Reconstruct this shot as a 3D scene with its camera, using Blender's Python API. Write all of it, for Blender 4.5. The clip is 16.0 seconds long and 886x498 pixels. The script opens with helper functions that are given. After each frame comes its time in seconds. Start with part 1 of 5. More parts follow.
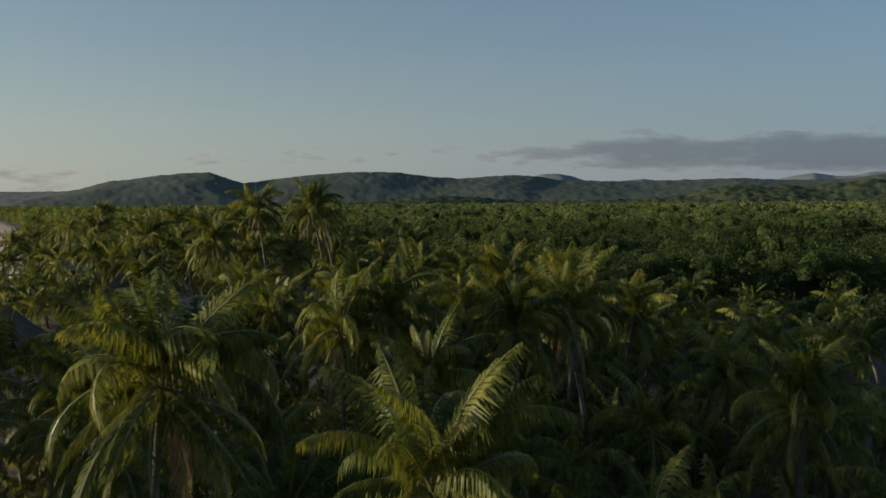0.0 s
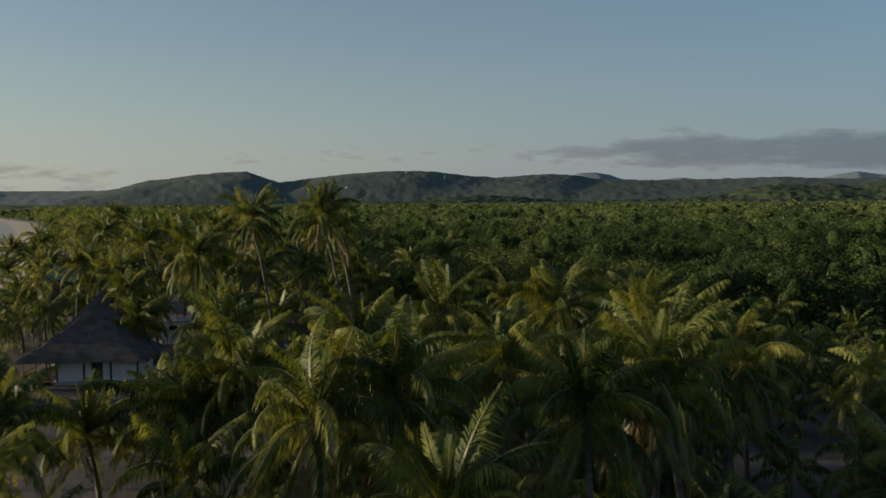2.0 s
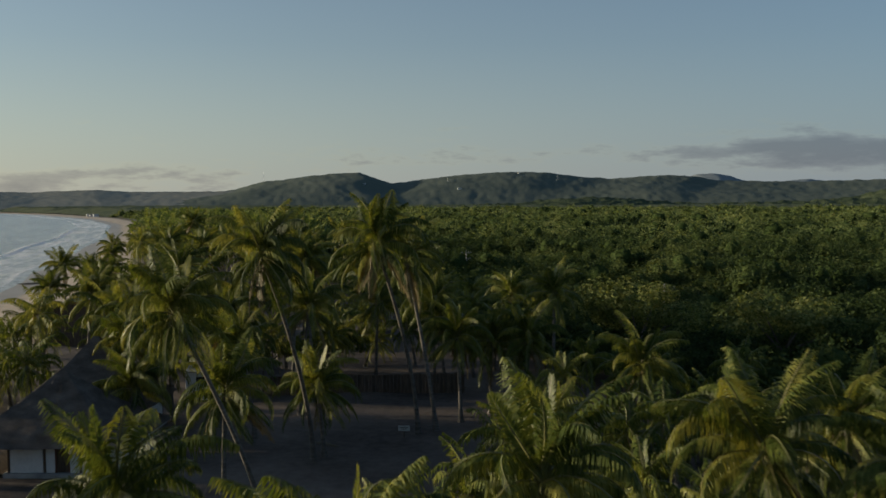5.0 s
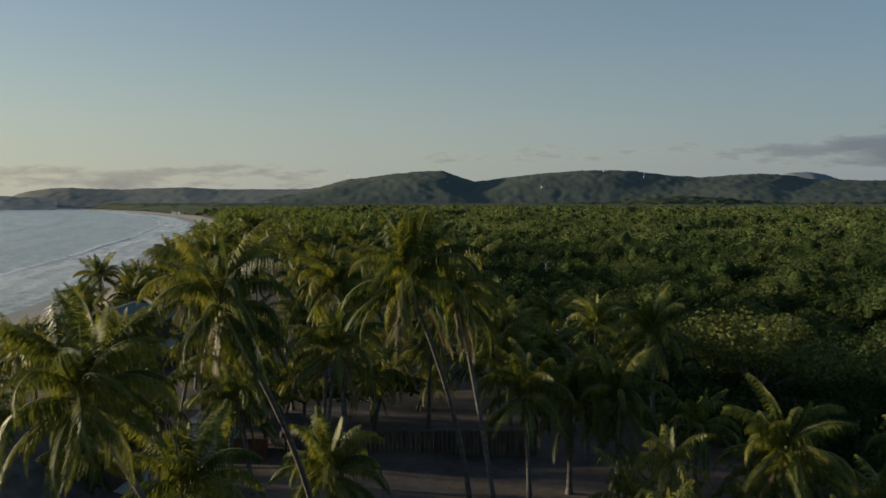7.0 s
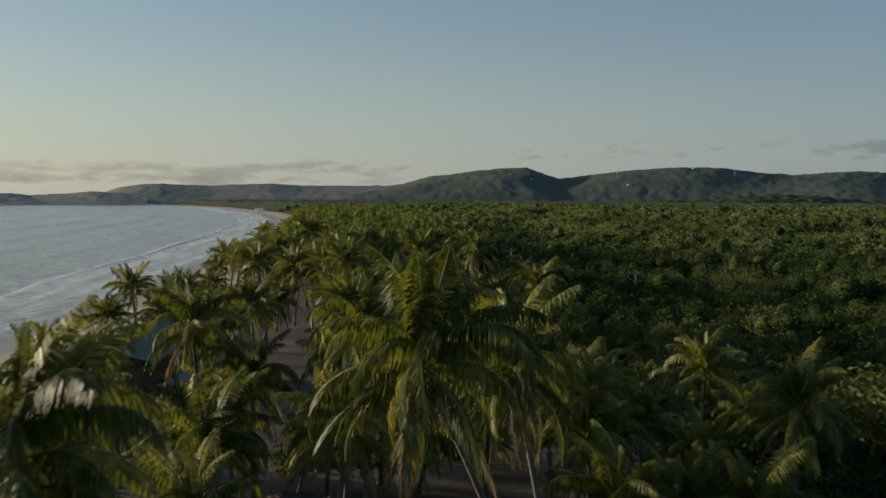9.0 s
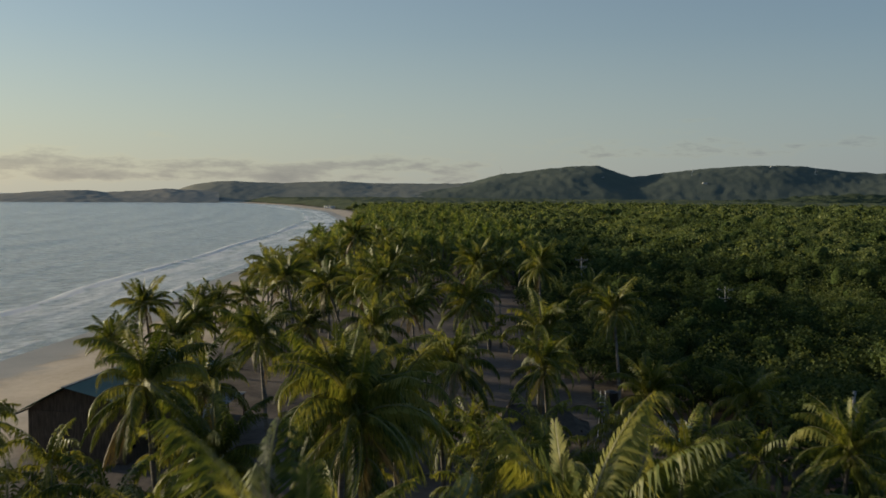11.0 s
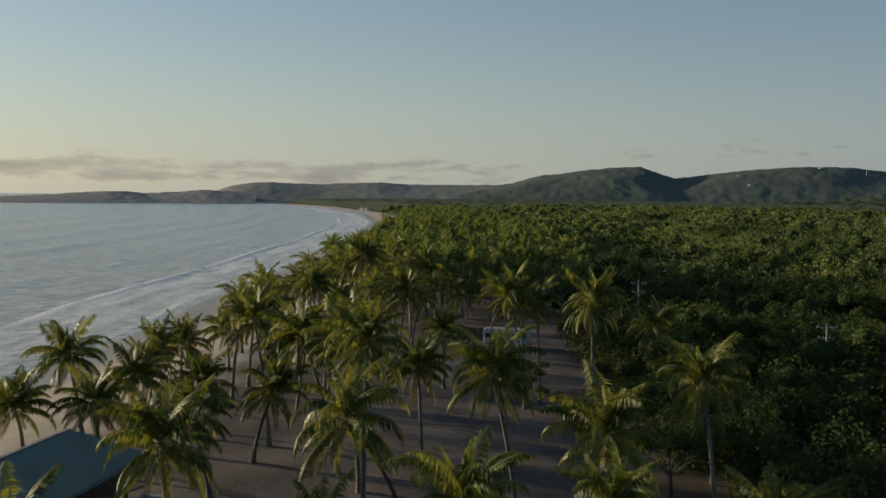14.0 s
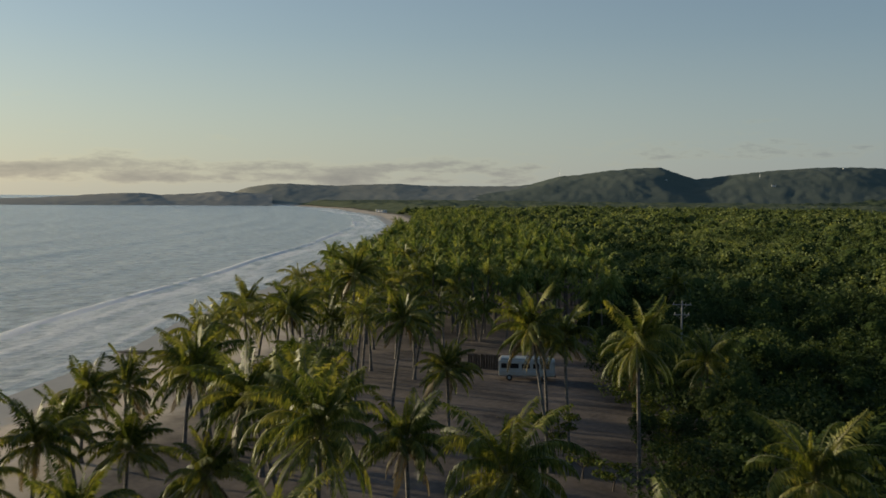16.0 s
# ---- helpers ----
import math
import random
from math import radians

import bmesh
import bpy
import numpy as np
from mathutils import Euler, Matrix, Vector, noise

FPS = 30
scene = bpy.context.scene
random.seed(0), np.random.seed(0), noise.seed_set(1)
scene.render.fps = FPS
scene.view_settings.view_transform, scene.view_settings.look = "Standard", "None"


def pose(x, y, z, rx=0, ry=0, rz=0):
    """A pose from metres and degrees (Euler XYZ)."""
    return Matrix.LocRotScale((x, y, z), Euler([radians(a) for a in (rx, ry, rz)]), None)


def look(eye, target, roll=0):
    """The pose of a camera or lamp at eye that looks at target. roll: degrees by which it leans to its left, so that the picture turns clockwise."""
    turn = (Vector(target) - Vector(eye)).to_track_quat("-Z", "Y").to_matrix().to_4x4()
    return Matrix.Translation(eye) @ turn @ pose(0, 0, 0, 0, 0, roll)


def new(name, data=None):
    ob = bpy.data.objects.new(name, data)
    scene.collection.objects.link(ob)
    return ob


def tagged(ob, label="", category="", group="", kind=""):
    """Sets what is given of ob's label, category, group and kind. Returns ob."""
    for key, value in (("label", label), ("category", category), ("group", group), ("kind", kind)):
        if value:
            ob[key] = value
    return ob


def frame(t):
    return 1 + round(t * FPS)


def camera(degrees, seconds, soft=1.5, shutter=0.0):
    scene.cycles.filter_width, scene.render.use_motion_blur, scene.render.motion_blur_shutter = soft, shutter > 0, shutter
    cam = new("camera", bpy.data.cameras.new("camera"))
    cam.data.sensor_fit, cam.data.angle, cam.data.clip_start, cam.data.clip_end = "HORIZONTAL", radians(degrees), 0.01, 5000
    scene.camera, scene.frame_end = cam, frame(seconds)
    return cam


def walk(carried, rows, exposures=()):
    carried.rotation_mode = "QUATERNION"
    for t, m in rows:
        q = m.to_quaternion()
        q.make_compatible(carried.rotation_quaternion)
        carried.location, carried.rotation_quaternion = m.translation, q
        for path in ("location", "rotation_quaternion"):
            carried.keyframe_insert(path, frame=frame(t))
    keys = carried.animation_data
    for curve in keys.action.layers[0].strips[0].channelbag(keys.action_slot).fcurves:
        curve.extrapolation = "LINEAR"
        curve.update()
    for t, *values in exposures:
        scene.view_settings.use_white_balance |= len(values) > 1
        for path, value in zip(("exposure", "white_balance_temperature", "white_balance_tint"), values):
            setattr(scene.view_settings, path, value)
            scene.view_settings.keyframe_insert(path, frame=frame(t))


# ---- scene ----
cam = camera(50.0, 16.0, soft=1.6, shutter=0.5)
# seconds, eye x, y, z, yaw (to the left), pitch, lean to the left
PATH = [
    (0, 3.851, 1.509, 16.323, 5.066, -2.983, -0.40),
    (0.5, 3.525, 5.771, 16.450, 5.591, -3.005, -0.41),
    (1, 3.189, 10.156, 16.599, 6.135, -3.029, -0.42),
    (1.5, 2.835, 14.643, 16.766, 6.739, -3.036, -0.42),
    (2, 2.454, 19.211, 16.950, 7.270, -3.032, -0.41),
    (2.5, 2.039, 23.841, 17.149, 7.965, -2.998, -0.40),
    (3, 1.583, 28.516, 17.360, 9.071, -2.944, -0.38),
    (3.5, 1.079, 33.219, 17.583, 10.227, -2.928, -0.36),
    (4, 0.521, 37.937, 17.815, 11.490, -2.924, -0.32),
    (6.5, -3.263, 61.338, 19.060, 17.791, -3.022, -0.07),
    (7, -4.248, 65.923, 19.315, 19.044, -3.057, -0.00),
    (7.5, -5.316, 70.464, 19.570, 20.274, -3.107, 0.06),
    (8, -6.470, 74.958, 19.822, 21.565, -3.161, 0.13),
    (8.5, -7.712, 79.406, 20.072, 22.836, -3.220, 0.19),
    (9, -9.042, 83.809, 20.317, 24.089, -3.269, 0.25),
    (11.5, -17.035, 105.272, 21.446, 28.914, -3.450, 0.48),
    (12, -18.896, 109.504, 21.647, 29.308, -3.455, 0.51),
    (12.5, -20.841, 113.740, 21.839, 29.698, -3.443, 0.53),
    (13, -22.867, 117.992, 22.020, 30.037, -3.429, 0.54),
    (13.5, -24.971, 122.276, 22.191, 30.364, -3.410, 0.54),
    (14, -27.149, 126.608, 22.352, 30.692, -3.388, 0.54),
    (14.5, -29.397, 131.006, 22.501, 30.934, -3.361, 0.53),
    (15, -31.711, 135.488, 22.639, 31.210, -3.342, 0.51),
    (15.5, -34.084, 140.076, 22.765, 31.492, -3.336, 0.49),
    (16, -36.512, 144.792, 22.880, 31.798, -3.330, 0.47),
]
walk(cam, [(t, pose(x, y, z, 0, 0, yaw) @ pose(0, 0, 0, 90 + pitch) @ pose(0, 0, 0, 0, 0, lean)) for t, x, y, z, yaw, pitch, lean in PATH], ((0.0, 0.17, 5800, 10), (16.0, 0.22, 5920, 10)))

# ---- world, sun, exposure ----
SUN_LEFT, SUN_UP = 97.0, 7.2          # degrees left of +y, degrees above the horizon
EXPOSURE = 0.0
scene.view_settings.exposure = EXPOSURE
world = bpy.data.worlds.new("evening_sky")
world.use_nodes = True
scene.world = world


def link(tree, a, b):
    tree.links.new(a, b)


def build_sky(tree):
    n = tree.nodes
    n.clear()
    out = n.new("ShaderNodeOutputWorld")
    back = n.new("ShaderNodeBackground")
    sky = n.new("ShaderNodeTexSky")
    sky.sky_type = "NISHITA"
    sky.sun_disc = False
    sky.sun_elevation = radians(SUN_UP)
    sky.sun_rotation = radians(-SUN_LEFT)
    sky.altitude = 20
    sky.air_density, sky.dust_density, sky.ozone_density = 1.0, 0.7, 2.0
    back.inputs["Strength"].default_value = 0.106
    # thin evening haze: paler and greyer towards the horizon
    co = n.new("ShaderNodeTexCoord")
    sep = n.new("ShaderNodeSeparateXYZ")
    link(tree, co.outputs["Generated"], sep.inputs[0])
    grey = n.new("ShaderNodeHueSaturation")
    grey.inputs["Saturation"].default_value = 0.95
    link(tree, sky.outputs["Color"], grey.inputs["Color"])
    hz = n.new("ShaderNodeValToRGB")
    e = hz.color_ramp.elements
    e[0].position, e[0].color = 0.0, (0.72, 0.72, 0.72, 1)
    e[1].position, e[1].color = 0.42, (0.04, 0.04, 0.04, 1)
    for p, v in ((0.06, 0.60), (0.16, 0.30)):
        x = e.new(p)
        x.color = (v, v, v, 1)
    link(tree, sep.outputs["Z"], hz.inputs["Fac"])
    # the haze is warmer on the side of the sun
    west = n.new("ShaderNodeMapRange")
    west.inputs["From Min"].default_value, west.inputs["From Max"].default_value = 0.35, -0.95
    link(tree, sep.outputs["X"], west.inputs["Value"])
    hc = n.new("ShaderNodeMix")
    hc.data_type = "RGBA"
    hc.inputs["A"].default_value = (1.80, 2.22, 2.72, 1)
    hc.inputs["B"].default_value = (4.75, 4.6, 3.5, 1)
    link(tree, west.outputs["Result"], hc.inputs["Factor"])
    haze = n.new("ShaderNodeMix")
    haze.data_type = "RGBA"
    link(tree, hz.outputs["Color"], haze.inputs["Factor"])
    link(tree, grey.outputs["Color"], haze.inputs["A"])
    link(tree, hc.outputs["Result"], haze.inputs["B"])
    # low banks of evening cloud, a few degrees above the horizon
    mp = n.new("ShaderNodeMapping")
    mp.inputs["Location"].default_value = (0.35, 0.1, 0.0)
    mp.inputs["Scale"].default_value = (6.0, 6.0, 26.0)
    link(tree, co.outputs["Generated"], mp.inputs["Vector"])
    noise_tex = n.new("ShaderNodeTexNoise")
    noise_tex.inputs["Scale"].default_value = 2.2
    noise_tex.inputs["Detail"].default_value = 8.0
    noise_tex.inputs["Roughness"].default_value = 0.64
    link(tree, mp.outputs[0], noise_tex.inputs["Vector"])
    # a long mauve bank inland, a low grey one out over the bay, thin shreds elsewhere
    total = noise_tex.outputs["Fac"]
    for x0, x1, stops in ((-0.02, 0.10, ((0.0, 0.04), (0.022, 0.10), (0.034, 0.36), (0.054, 0.40), (0.064, 0.14), (0.09, 0))),
                          (-0.24, -0.56, ((0.0, 0.02), (0.005, 0.14), (0.012, 0.29), (0.024, 0.30), (0.034, 0.13), (0.048, 0))),
                          (-0.50, -0.28, ((0.0, 0.0), (0.030, 0.02), (0.040, 0.13), (0.052, 0.13), (0.060, 0.03), (0.09, 0))),
                          (9.0, -9.0, ((0.0, 0.16), (0.030, 0.24), (0.055, 0.26), (0.085, 0.14), (0.12, 0)))):
        side = n.new("ShaderNodeMapRange")
        side.inputs["From Min"].default_value, side.inputs["From Max"].default_value = x0, x1
        link(tree, sep.outputs["X"], side.inputs["Value"])
        band = n.new("ShaderNodeValToRGB")
        e = band.color_ramp.elements
        e[0].position, e[0].color = stops[0][0], (stops[0][1],) * 3 + (1,)
        e[1].position, e[1].color = stops[-1][0], (stops[-1][1],) * 3 + (1,)
        for p, v in stops[1:-1]:
            x = e.new(p)
            x.color = (v, v, v, 1)
        link(tree, sep.outputs["Z"], band.inputs["Fac"])
        both = n.new("ShaderNodeMath")
        both.operation = "MULTIPLY_ADD"
        link(tree, side.outputs["Result"], both.inputs[0])
        link(tree, band.outputs["Color"], both.inputs[1])
        link(tree, total, both.inputs[2])
        total = both.outputs[0]
    # thin edges let more light through than the grey bodies
    cov = n.new("ShaderNodeMapRange")
    cov.inputs["From Min"].default_value, cov.inputs["From Max"].default_value = 0.72, 1.06
    link(tree, total, cov.inputs["Value"])
    body = n.new("ShaderNodeValToRGB")
    e = body.color_ramp.elements
    e[0].position, e[0].color = 0.0, (1, 1, 1, 1)
    e[1].position, e[1].color = 1.0, (0.64, 0.625, 0.67, 1)
    for p, c in ((0.22, (1.03, 1.01, 0.98)), (0.55, (0.80, 0.775, 0.80))):
        x = e.new(p)
        x.color = (*c, 1)
    link(tree, cov.outputs["Result"], body.inputs["Fac"])
    tint = n.new("ShaderNodeMix")
    tint.data_type, tint.blend_type = "RGBA", "MULTIPLY"
    tint.inputs["Factor"].default_value = 1.0
    link(tree, haze.outputs["Result"], tint.inputs["A"])
    link(tree, body.outputs["Color"], tint.inputs["B"])
    link(tree, tint.outputs["Result"], back.inputs["Color"])
    link(tree, back.outputs[0], out.inputs[0])


build_sky(world.node_tree)
sun = bpy.data.lights.new("evening_sun", "SUN")
sun.energy, sun.angle, sun.color = 5.0, radians(1.6), (1.0, 0.80, 0.50)
sun_ob = new("evening_sun", sun)
sa, se = radians(SUN_LEFT), radians(SUN_UP)
sun_ob.matrix_world = look((0, 0, 200), (0 + math.sin(sa) * math.cos(se), 0 - math.cos(sa) * math.cos(se), 200 - math.sin(se)))


# ---- materials ----
def material(name, colours, rough=0.6, scale=1.0, fine=8.0, bump=0.0, bump_scale=30.0, metal=0.0, spec=0.4, see=0.0,
             by_object=0.0, by_island=0.0, stretch=(1, 1, 1), bump_size=0.02, span=(0.45, 1.0)):
    """Two or three colours mixed by coarse and fine noise, with relief; see: how much light comes through (leaves)."""
    m = bpy.data.materials.new(name)
    m.use_nodes = True
    t = m.node_tree
    n = t.nodes
    n.clear()
    out = n.new("ShaderNodeOutputMaterial")
    b = n.new("ShaderNodeBsdfPrincipled")
    b.inputs["Roughness"].default_value = rough
    b.inputs["Metallic"].default_value = metal
    b.inputs["Specular IOR Level"].default_value = spec
    co = n.new("ShaderNodeTexCoord")
    mp = n.new("ShaderNodeMapping")
    mp.inputs["Scale"].default_value = stretch
    geo = n.new("ShaderNodeNewGeometry")
    link(t, geo.outputs["Position"] if see == 0 else co.outputs["Object"], mp.inputs["Vector"])
    big = n.new("ShaderNodeTexNoise")
    big.inputs["Scale"].default_value, big.inputs["Detail"].default_value = scale, 4
    small = n.new("ShaderNodeTexNoise")
    small.inputs["Scale"].default_value, small.inputs["Detail"].default_value = scale * fine, 3
    for x in (big, small):
        link(t, mp.outputs[0], x.inputs["Vector"])
    add = n.new("ShaderNodeMath")
    add.operation = "MULTIPLY_ADD"
    add.inputs[1].default_value = 0.45
    link(t, small.outputs["Fac"], add.inputs[0])
    link(t, big.outputs["Fac"], add.inputs[2])
    val = add.outputs[0]
    for out_socket, amount in ((n.new("ShaderNodeObjectInfo").outputs["Random"], by_object), (geo.outputs["Random Per Island"], by_island)):
        if amount:
            k = n.new("ShaderNodeMath")
            k.operation = "MULTIPLY_ADD"
            k.inputs[1].default_value = amount
            link(t, out_socket, k.inputs[0])
            link(t, val, k.inputs[2])
            s = n.new("ShaderNodeMath")
            s.operation = "SUBTRACT"
            s.inputs[1].default_value = amount / 2
            link(t, k.outputs[0], s.inputs[0])
            val = s.outputs[0]
    ramp = n.new("ShaderNodeValToRGB")
    e = ramp.color_ramp.elements
    lo, hi = span
    e[0].position, e[0].color = lo, (*colours[0], 1)
    e[1].position, e[1].color = hi, (*colours[-1], 1)
    for i, c in enumerate(colours[1:-1]):
        x = e.new(lo + (hi - lo) * (i + 1) / (len(colours) - 1))
        x.color = (*c, 1)
    link(t, val, ramp.inputs["Fac"])
    link(t, ramp.outputs["Color"], b.inputs["Base Color"])
    if bump:
        bn = n.new("ShaderNodeTexNoise")
        bn.inputs["Scale"].default_value, bn.inputs["Detail"].default_value = bump_scale, 5
        link(t, mp.outputs[0], bn.inputs["Vector"])
        bp = n.new("ShaderNodeBump")
        bp.inputs["Strength"].default_value, bp.inputs["Distance"].default_value = bump, bump_size
        link(t, bn.outputs["Fac"], bp.inputs["Height"])
        link(t, bp.outputs[0], b.inputs["Normal"])
    if see:
        tr = n.new("ShaderNodeBsdfTranslucent")
        warm = n.new("ShaderNodeMix")
        warm.data_type, warm.blend_type = "RGBA", "MULTIPLY"
        warm.inputs["Factor"].default_value = 1.0
        warm.inputs["B"].default_value = (1.45, 1.32, 0.62, 1)
        link(t, ramp.outputs["Color"], warm.inputs["A"])
        link(t, warm.outputs["Result"], tr.inputs["Color"])
        mix = n.new("ShaderNodeMixShader")
        mix.inputs[0].default_value = see
        link(t, b.outputs[0], mix.inputs[1])
        link(t, tr.outputs[0], mix.inputs[2])
        link(t, mix.outputs[0], out.inputs[0])
    else:
        link(t, b.outputs[0], out.inputs[0])
    return m


FROND = material("palm_leaf", [(0.034, 0.055, 0.010), (0.112, 0.136, 0.027), (0.272, 0.262, 0.062)], rough=0.46, scale=0.9, fine=6, spec=0.19, see=0.36, by_object=0.40, by_island=0.22)
# raised over the near palm leaf, haze over the far grove put into its colour
FAR_FROND = material("far_palm_leaf", [(0.055, 0.092, 0.028), (0.132, 0.170, 0.048), (0.245, 0.262, 0.088)], rough=0.6, scale=0.12, fine=9, spec=0.1, see=0.38, by_island=0.45)
FROND_DRY = material("dry_palm_leaf", [(0.075, 0.056, 0.022), (0.150, 0.112, 0.045), (0.210, 0.158, 0.068)], rough=0.6, scale=0.9, fine=6, see=0.2, by_object=0.3, by_island=0.3)
RACHIS = material("palm_stalk", [(0.10, 0.11, 0.03), (0.19, 0.17, 0.06)], rough=0.5, scale=3, by_object=0.3)
BARK = material("palm_bark", [(0.066, 0.057, 0.048), (0.128, 0.114, 0.098), (0.200, 0.182, 0.156)], rough=0.85, scale=1.2, fine=10, bump=0.6, bump_scale=6, stretch=(1, 1, 5))
COCONUT = material("coconut_husk", [(0.10, 0.10, 0.03), (0.22, 0.17, 0.05)], rough=0.5, scale=5, by_object=0.4)
# two leaf tones: near one darkened for palm shade, far one paled for haze
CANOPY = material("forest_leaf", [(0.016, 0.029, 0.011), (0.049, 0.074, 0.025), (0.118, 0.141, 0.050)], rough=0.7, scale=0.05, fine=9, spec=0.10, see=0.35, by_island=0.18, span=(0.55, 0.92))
FAR_LEAF = material("hazed_forest_leaf", [(0.037, 0.056, 0.023), (0.106, 0.140, 0.050), (0.210, 0.236, 0.092)], rough=0.7, scale=0.03, fine=9, spec=0.10, see=0.35, by_island=0.18, span=(0.55, 0.92))
# crown bodies coloured darker than their sprays, for the shade inside the crown
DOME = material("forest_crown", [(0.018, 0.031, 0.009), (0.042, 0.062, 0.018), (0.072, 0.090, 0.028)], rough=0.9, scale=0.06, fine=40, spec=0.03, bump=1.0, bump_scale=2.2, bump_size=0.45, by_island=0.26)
# FAR_DOME and FAR_CANOPY are paler than the near woods: haze in the colour
FAR_DOME = material("hazed_crown", [(0.030, 0.044, 0.012), (0.062, 0.078, 0.022), (0.105, 0.112, 0.036)], rough=0.9, scale=0.02, fine=14, spec=0.03, bump=0.8, bump_scale=0.9, bump_size=0.8, by_island=0.26)
FAR_CANOPY = material("hazed_woods", [(0.073, 0.089, 0.046), (0.109, 0.124, 0.062), (0.154, 0.159, 0.084)], rough=0.8, scale=0.02, fine=8, spec=0.05, bump=0.5, bump_scale=0.25, bump_size=1.2)
# near-black green: the shade under the crowns put into a sheet's colour
UNDER = material("forest_floor_shade", [(0.010, 0.018, 0.005), (0.022, 0.034, 0.008)], rough=0.9, scale=0.2, spec=0.1)
# HILL, FAR_RANGE, HEADLAND and FAR_COAST are pale: distance haze put into the base colour
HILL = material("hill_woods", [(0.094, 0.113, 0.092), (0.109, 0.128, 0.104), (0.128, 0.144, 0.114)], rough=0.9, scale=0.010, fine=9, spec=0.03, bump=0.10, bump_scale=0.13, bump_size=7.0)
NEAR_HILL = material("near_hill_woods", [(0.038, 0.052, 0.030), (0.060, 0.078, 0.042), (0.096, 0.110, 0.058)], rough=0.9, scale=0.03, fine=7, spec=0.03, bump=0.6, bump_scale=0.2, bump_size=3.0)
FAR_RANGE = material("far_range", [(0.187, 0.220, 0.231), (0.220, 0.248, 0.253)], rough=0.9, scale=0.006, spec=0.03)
HEADLAND = material("headland_haze", [(0.248, 0.244, 0.198), (0.266, 0.262, 0.213), (0.285, 0.280, 0.228)], rough=0.9, scale=0.008, fine=6, spec=0.03, bump=0.05, bump_scale=0.05, bump_size=5.0)
FAR_COAST = material("far_coast_haze", [(0.34, 0.315, 0.262), (0.37, 0.343, 0.285)], rough=0.9, scale=0.006, spec=0.03)


def ground_material():
    """Wet sand at the water, pale dry sand on the beach, trodden brown soil under the palms, green far off; "shore" is the
    distance from the water's edge."""
    m = bpy.data.materials.new("sandy_ground")
    m.use_nodes = True
    t = m.node_tree
    n = t.nodes
    b = n["Principled BSDF"]
    geo = n.new("ShaderNodeNewGeometry")
    shore = n.new("ShaderNodeAttribute")
    shore.attribute_name = "shore"

    def noise_at(scale, detail, rough=0.55):
        w = n.new("ShaderNodeTexNoise")
        w.inputs["Scale"].default_value, w.inputs["Detail"].default_value, w.inputs["Roughness"].default_value = scale, detail, rough
        link(t, geo.outputs["Position"], w.inputs["Vector"])
        return w.outputs["Fac"]

    def calc(op, a, b_, c=0.0):
        k = n.new("ShaderNodeMath")
        k.operation = op
        for s, v in zip(k.inputs, (a, b_, c)):
            if isinstance(v, float):
                s.default_value = v
            else:
                link(t, v, s)
        return k.outputs[0]

    def ramp(value, stops):
        r = n.new("ShaderNodeValToRGB")
        e = r.color_ramp.elements
        e[0].position, e[0].color = stops[0][0], (*stops[0][1], 1)
        e[1].position, e[1].color = stops[-1][0], (*stops[-1][1], 1)
        for p, c in stops[1:-1]:
            x = e.new(p)
            x.color = (*c, 1)
        link(t, value, r.inputs["Fac"])
        return r.outputs["Color"]

    def step(value, lo, hi):
        k = n.new("ShaderNodeMapRange")
        k.interpolation_type = "SMOOTHSTEP"
        k.inputs["From Min"].default_value, k.inputs["From Max"].default_value = lo, hi
        link(t, value, k.inputs["Value"])
        return k.outputs["Result"]

    def mixed(f, a, b_):
        k = n.new("ShaderNodeMix")
        k.data_type = "RGBA"
        link(t, f, k.inputs["Factor"])
        link(t, a, k.inputs["A"])
        link(t, b_, k.inputs["B"])
        return k.outputs["Result"]

    grain = calc("MULTIPLY_ADD", noise_at(1.4, 6, 0.65), 0.5, noise_at(0.11, 5))
    wet = ramp(grain, ((0.5, (0.29, 0.235, 0.172)), (0.95, (0.38, 0.315, 0.238))))
    dry = ramp(grain, ((0.5, (0.42, 0.335, 0.240)), (0.72, (0.52, 0.425, 0.315)), (0.98, (0.62, 0.520, 0.400))))
    soil = ramp(grain, ((0.5, (0.054, 0.042, 0.034)), (0.74, (0.122, 0.097, 0.079)), (0.98, (0.195, 0.156, 0.127))))
    far = ramp(grain, ((0.5, (0.062, 0.076, 0.040)), (0.98, (0.135, 0.140, 0.074))))
    edge = calc("MULTIPLY_ADD", noise_at(0.16, 6, 0.6), 14.0, shore.outputs["Fac"])
    away = n.new("ShaderNodeSeparateXYZ")
    link(t, geo.outputs["Position"], away.inputs[0])
    is_dry = step(edge, 8.5, 12.5)
    # the beach widens round the head of the bay
    edge = calc("MULTIPLY_ADD", step(away.outputs["Y"], 1200.0, 1700.0), -70.0, edge)
    col = mixed(step(edge, 24.0, 34.0), mixed(is_dry, wet, dry), soil)
    col = mixed(calc("MULTIPLY", step(away.outputs["Y"], 680.0, 780.0), step(edge, 30.0, 40.0)), col, far)
    link(t, col, b.inputs["Base Color"])
    link(t, calc("MULTIPLY_ADD", is_dry, 0.55, 0.40), b.inputs["Roughness"])
    b.inputs["Specular IOR Level"].default_value = 0.22
    bp = n.new("ShaderNodeBump")
    bp.inputs["Strength"].default_value, bp.inputs["Distance"].default_value = 0.4, 0.11
    link(t, calc("MULTIPLY", noise_at(1.9, 6, 0.65), is_dry), bp.inputs["Height"])
    link(t, bp.outputs[0], b.inputs["Normal"])
    return m


GROUND = ground_material()


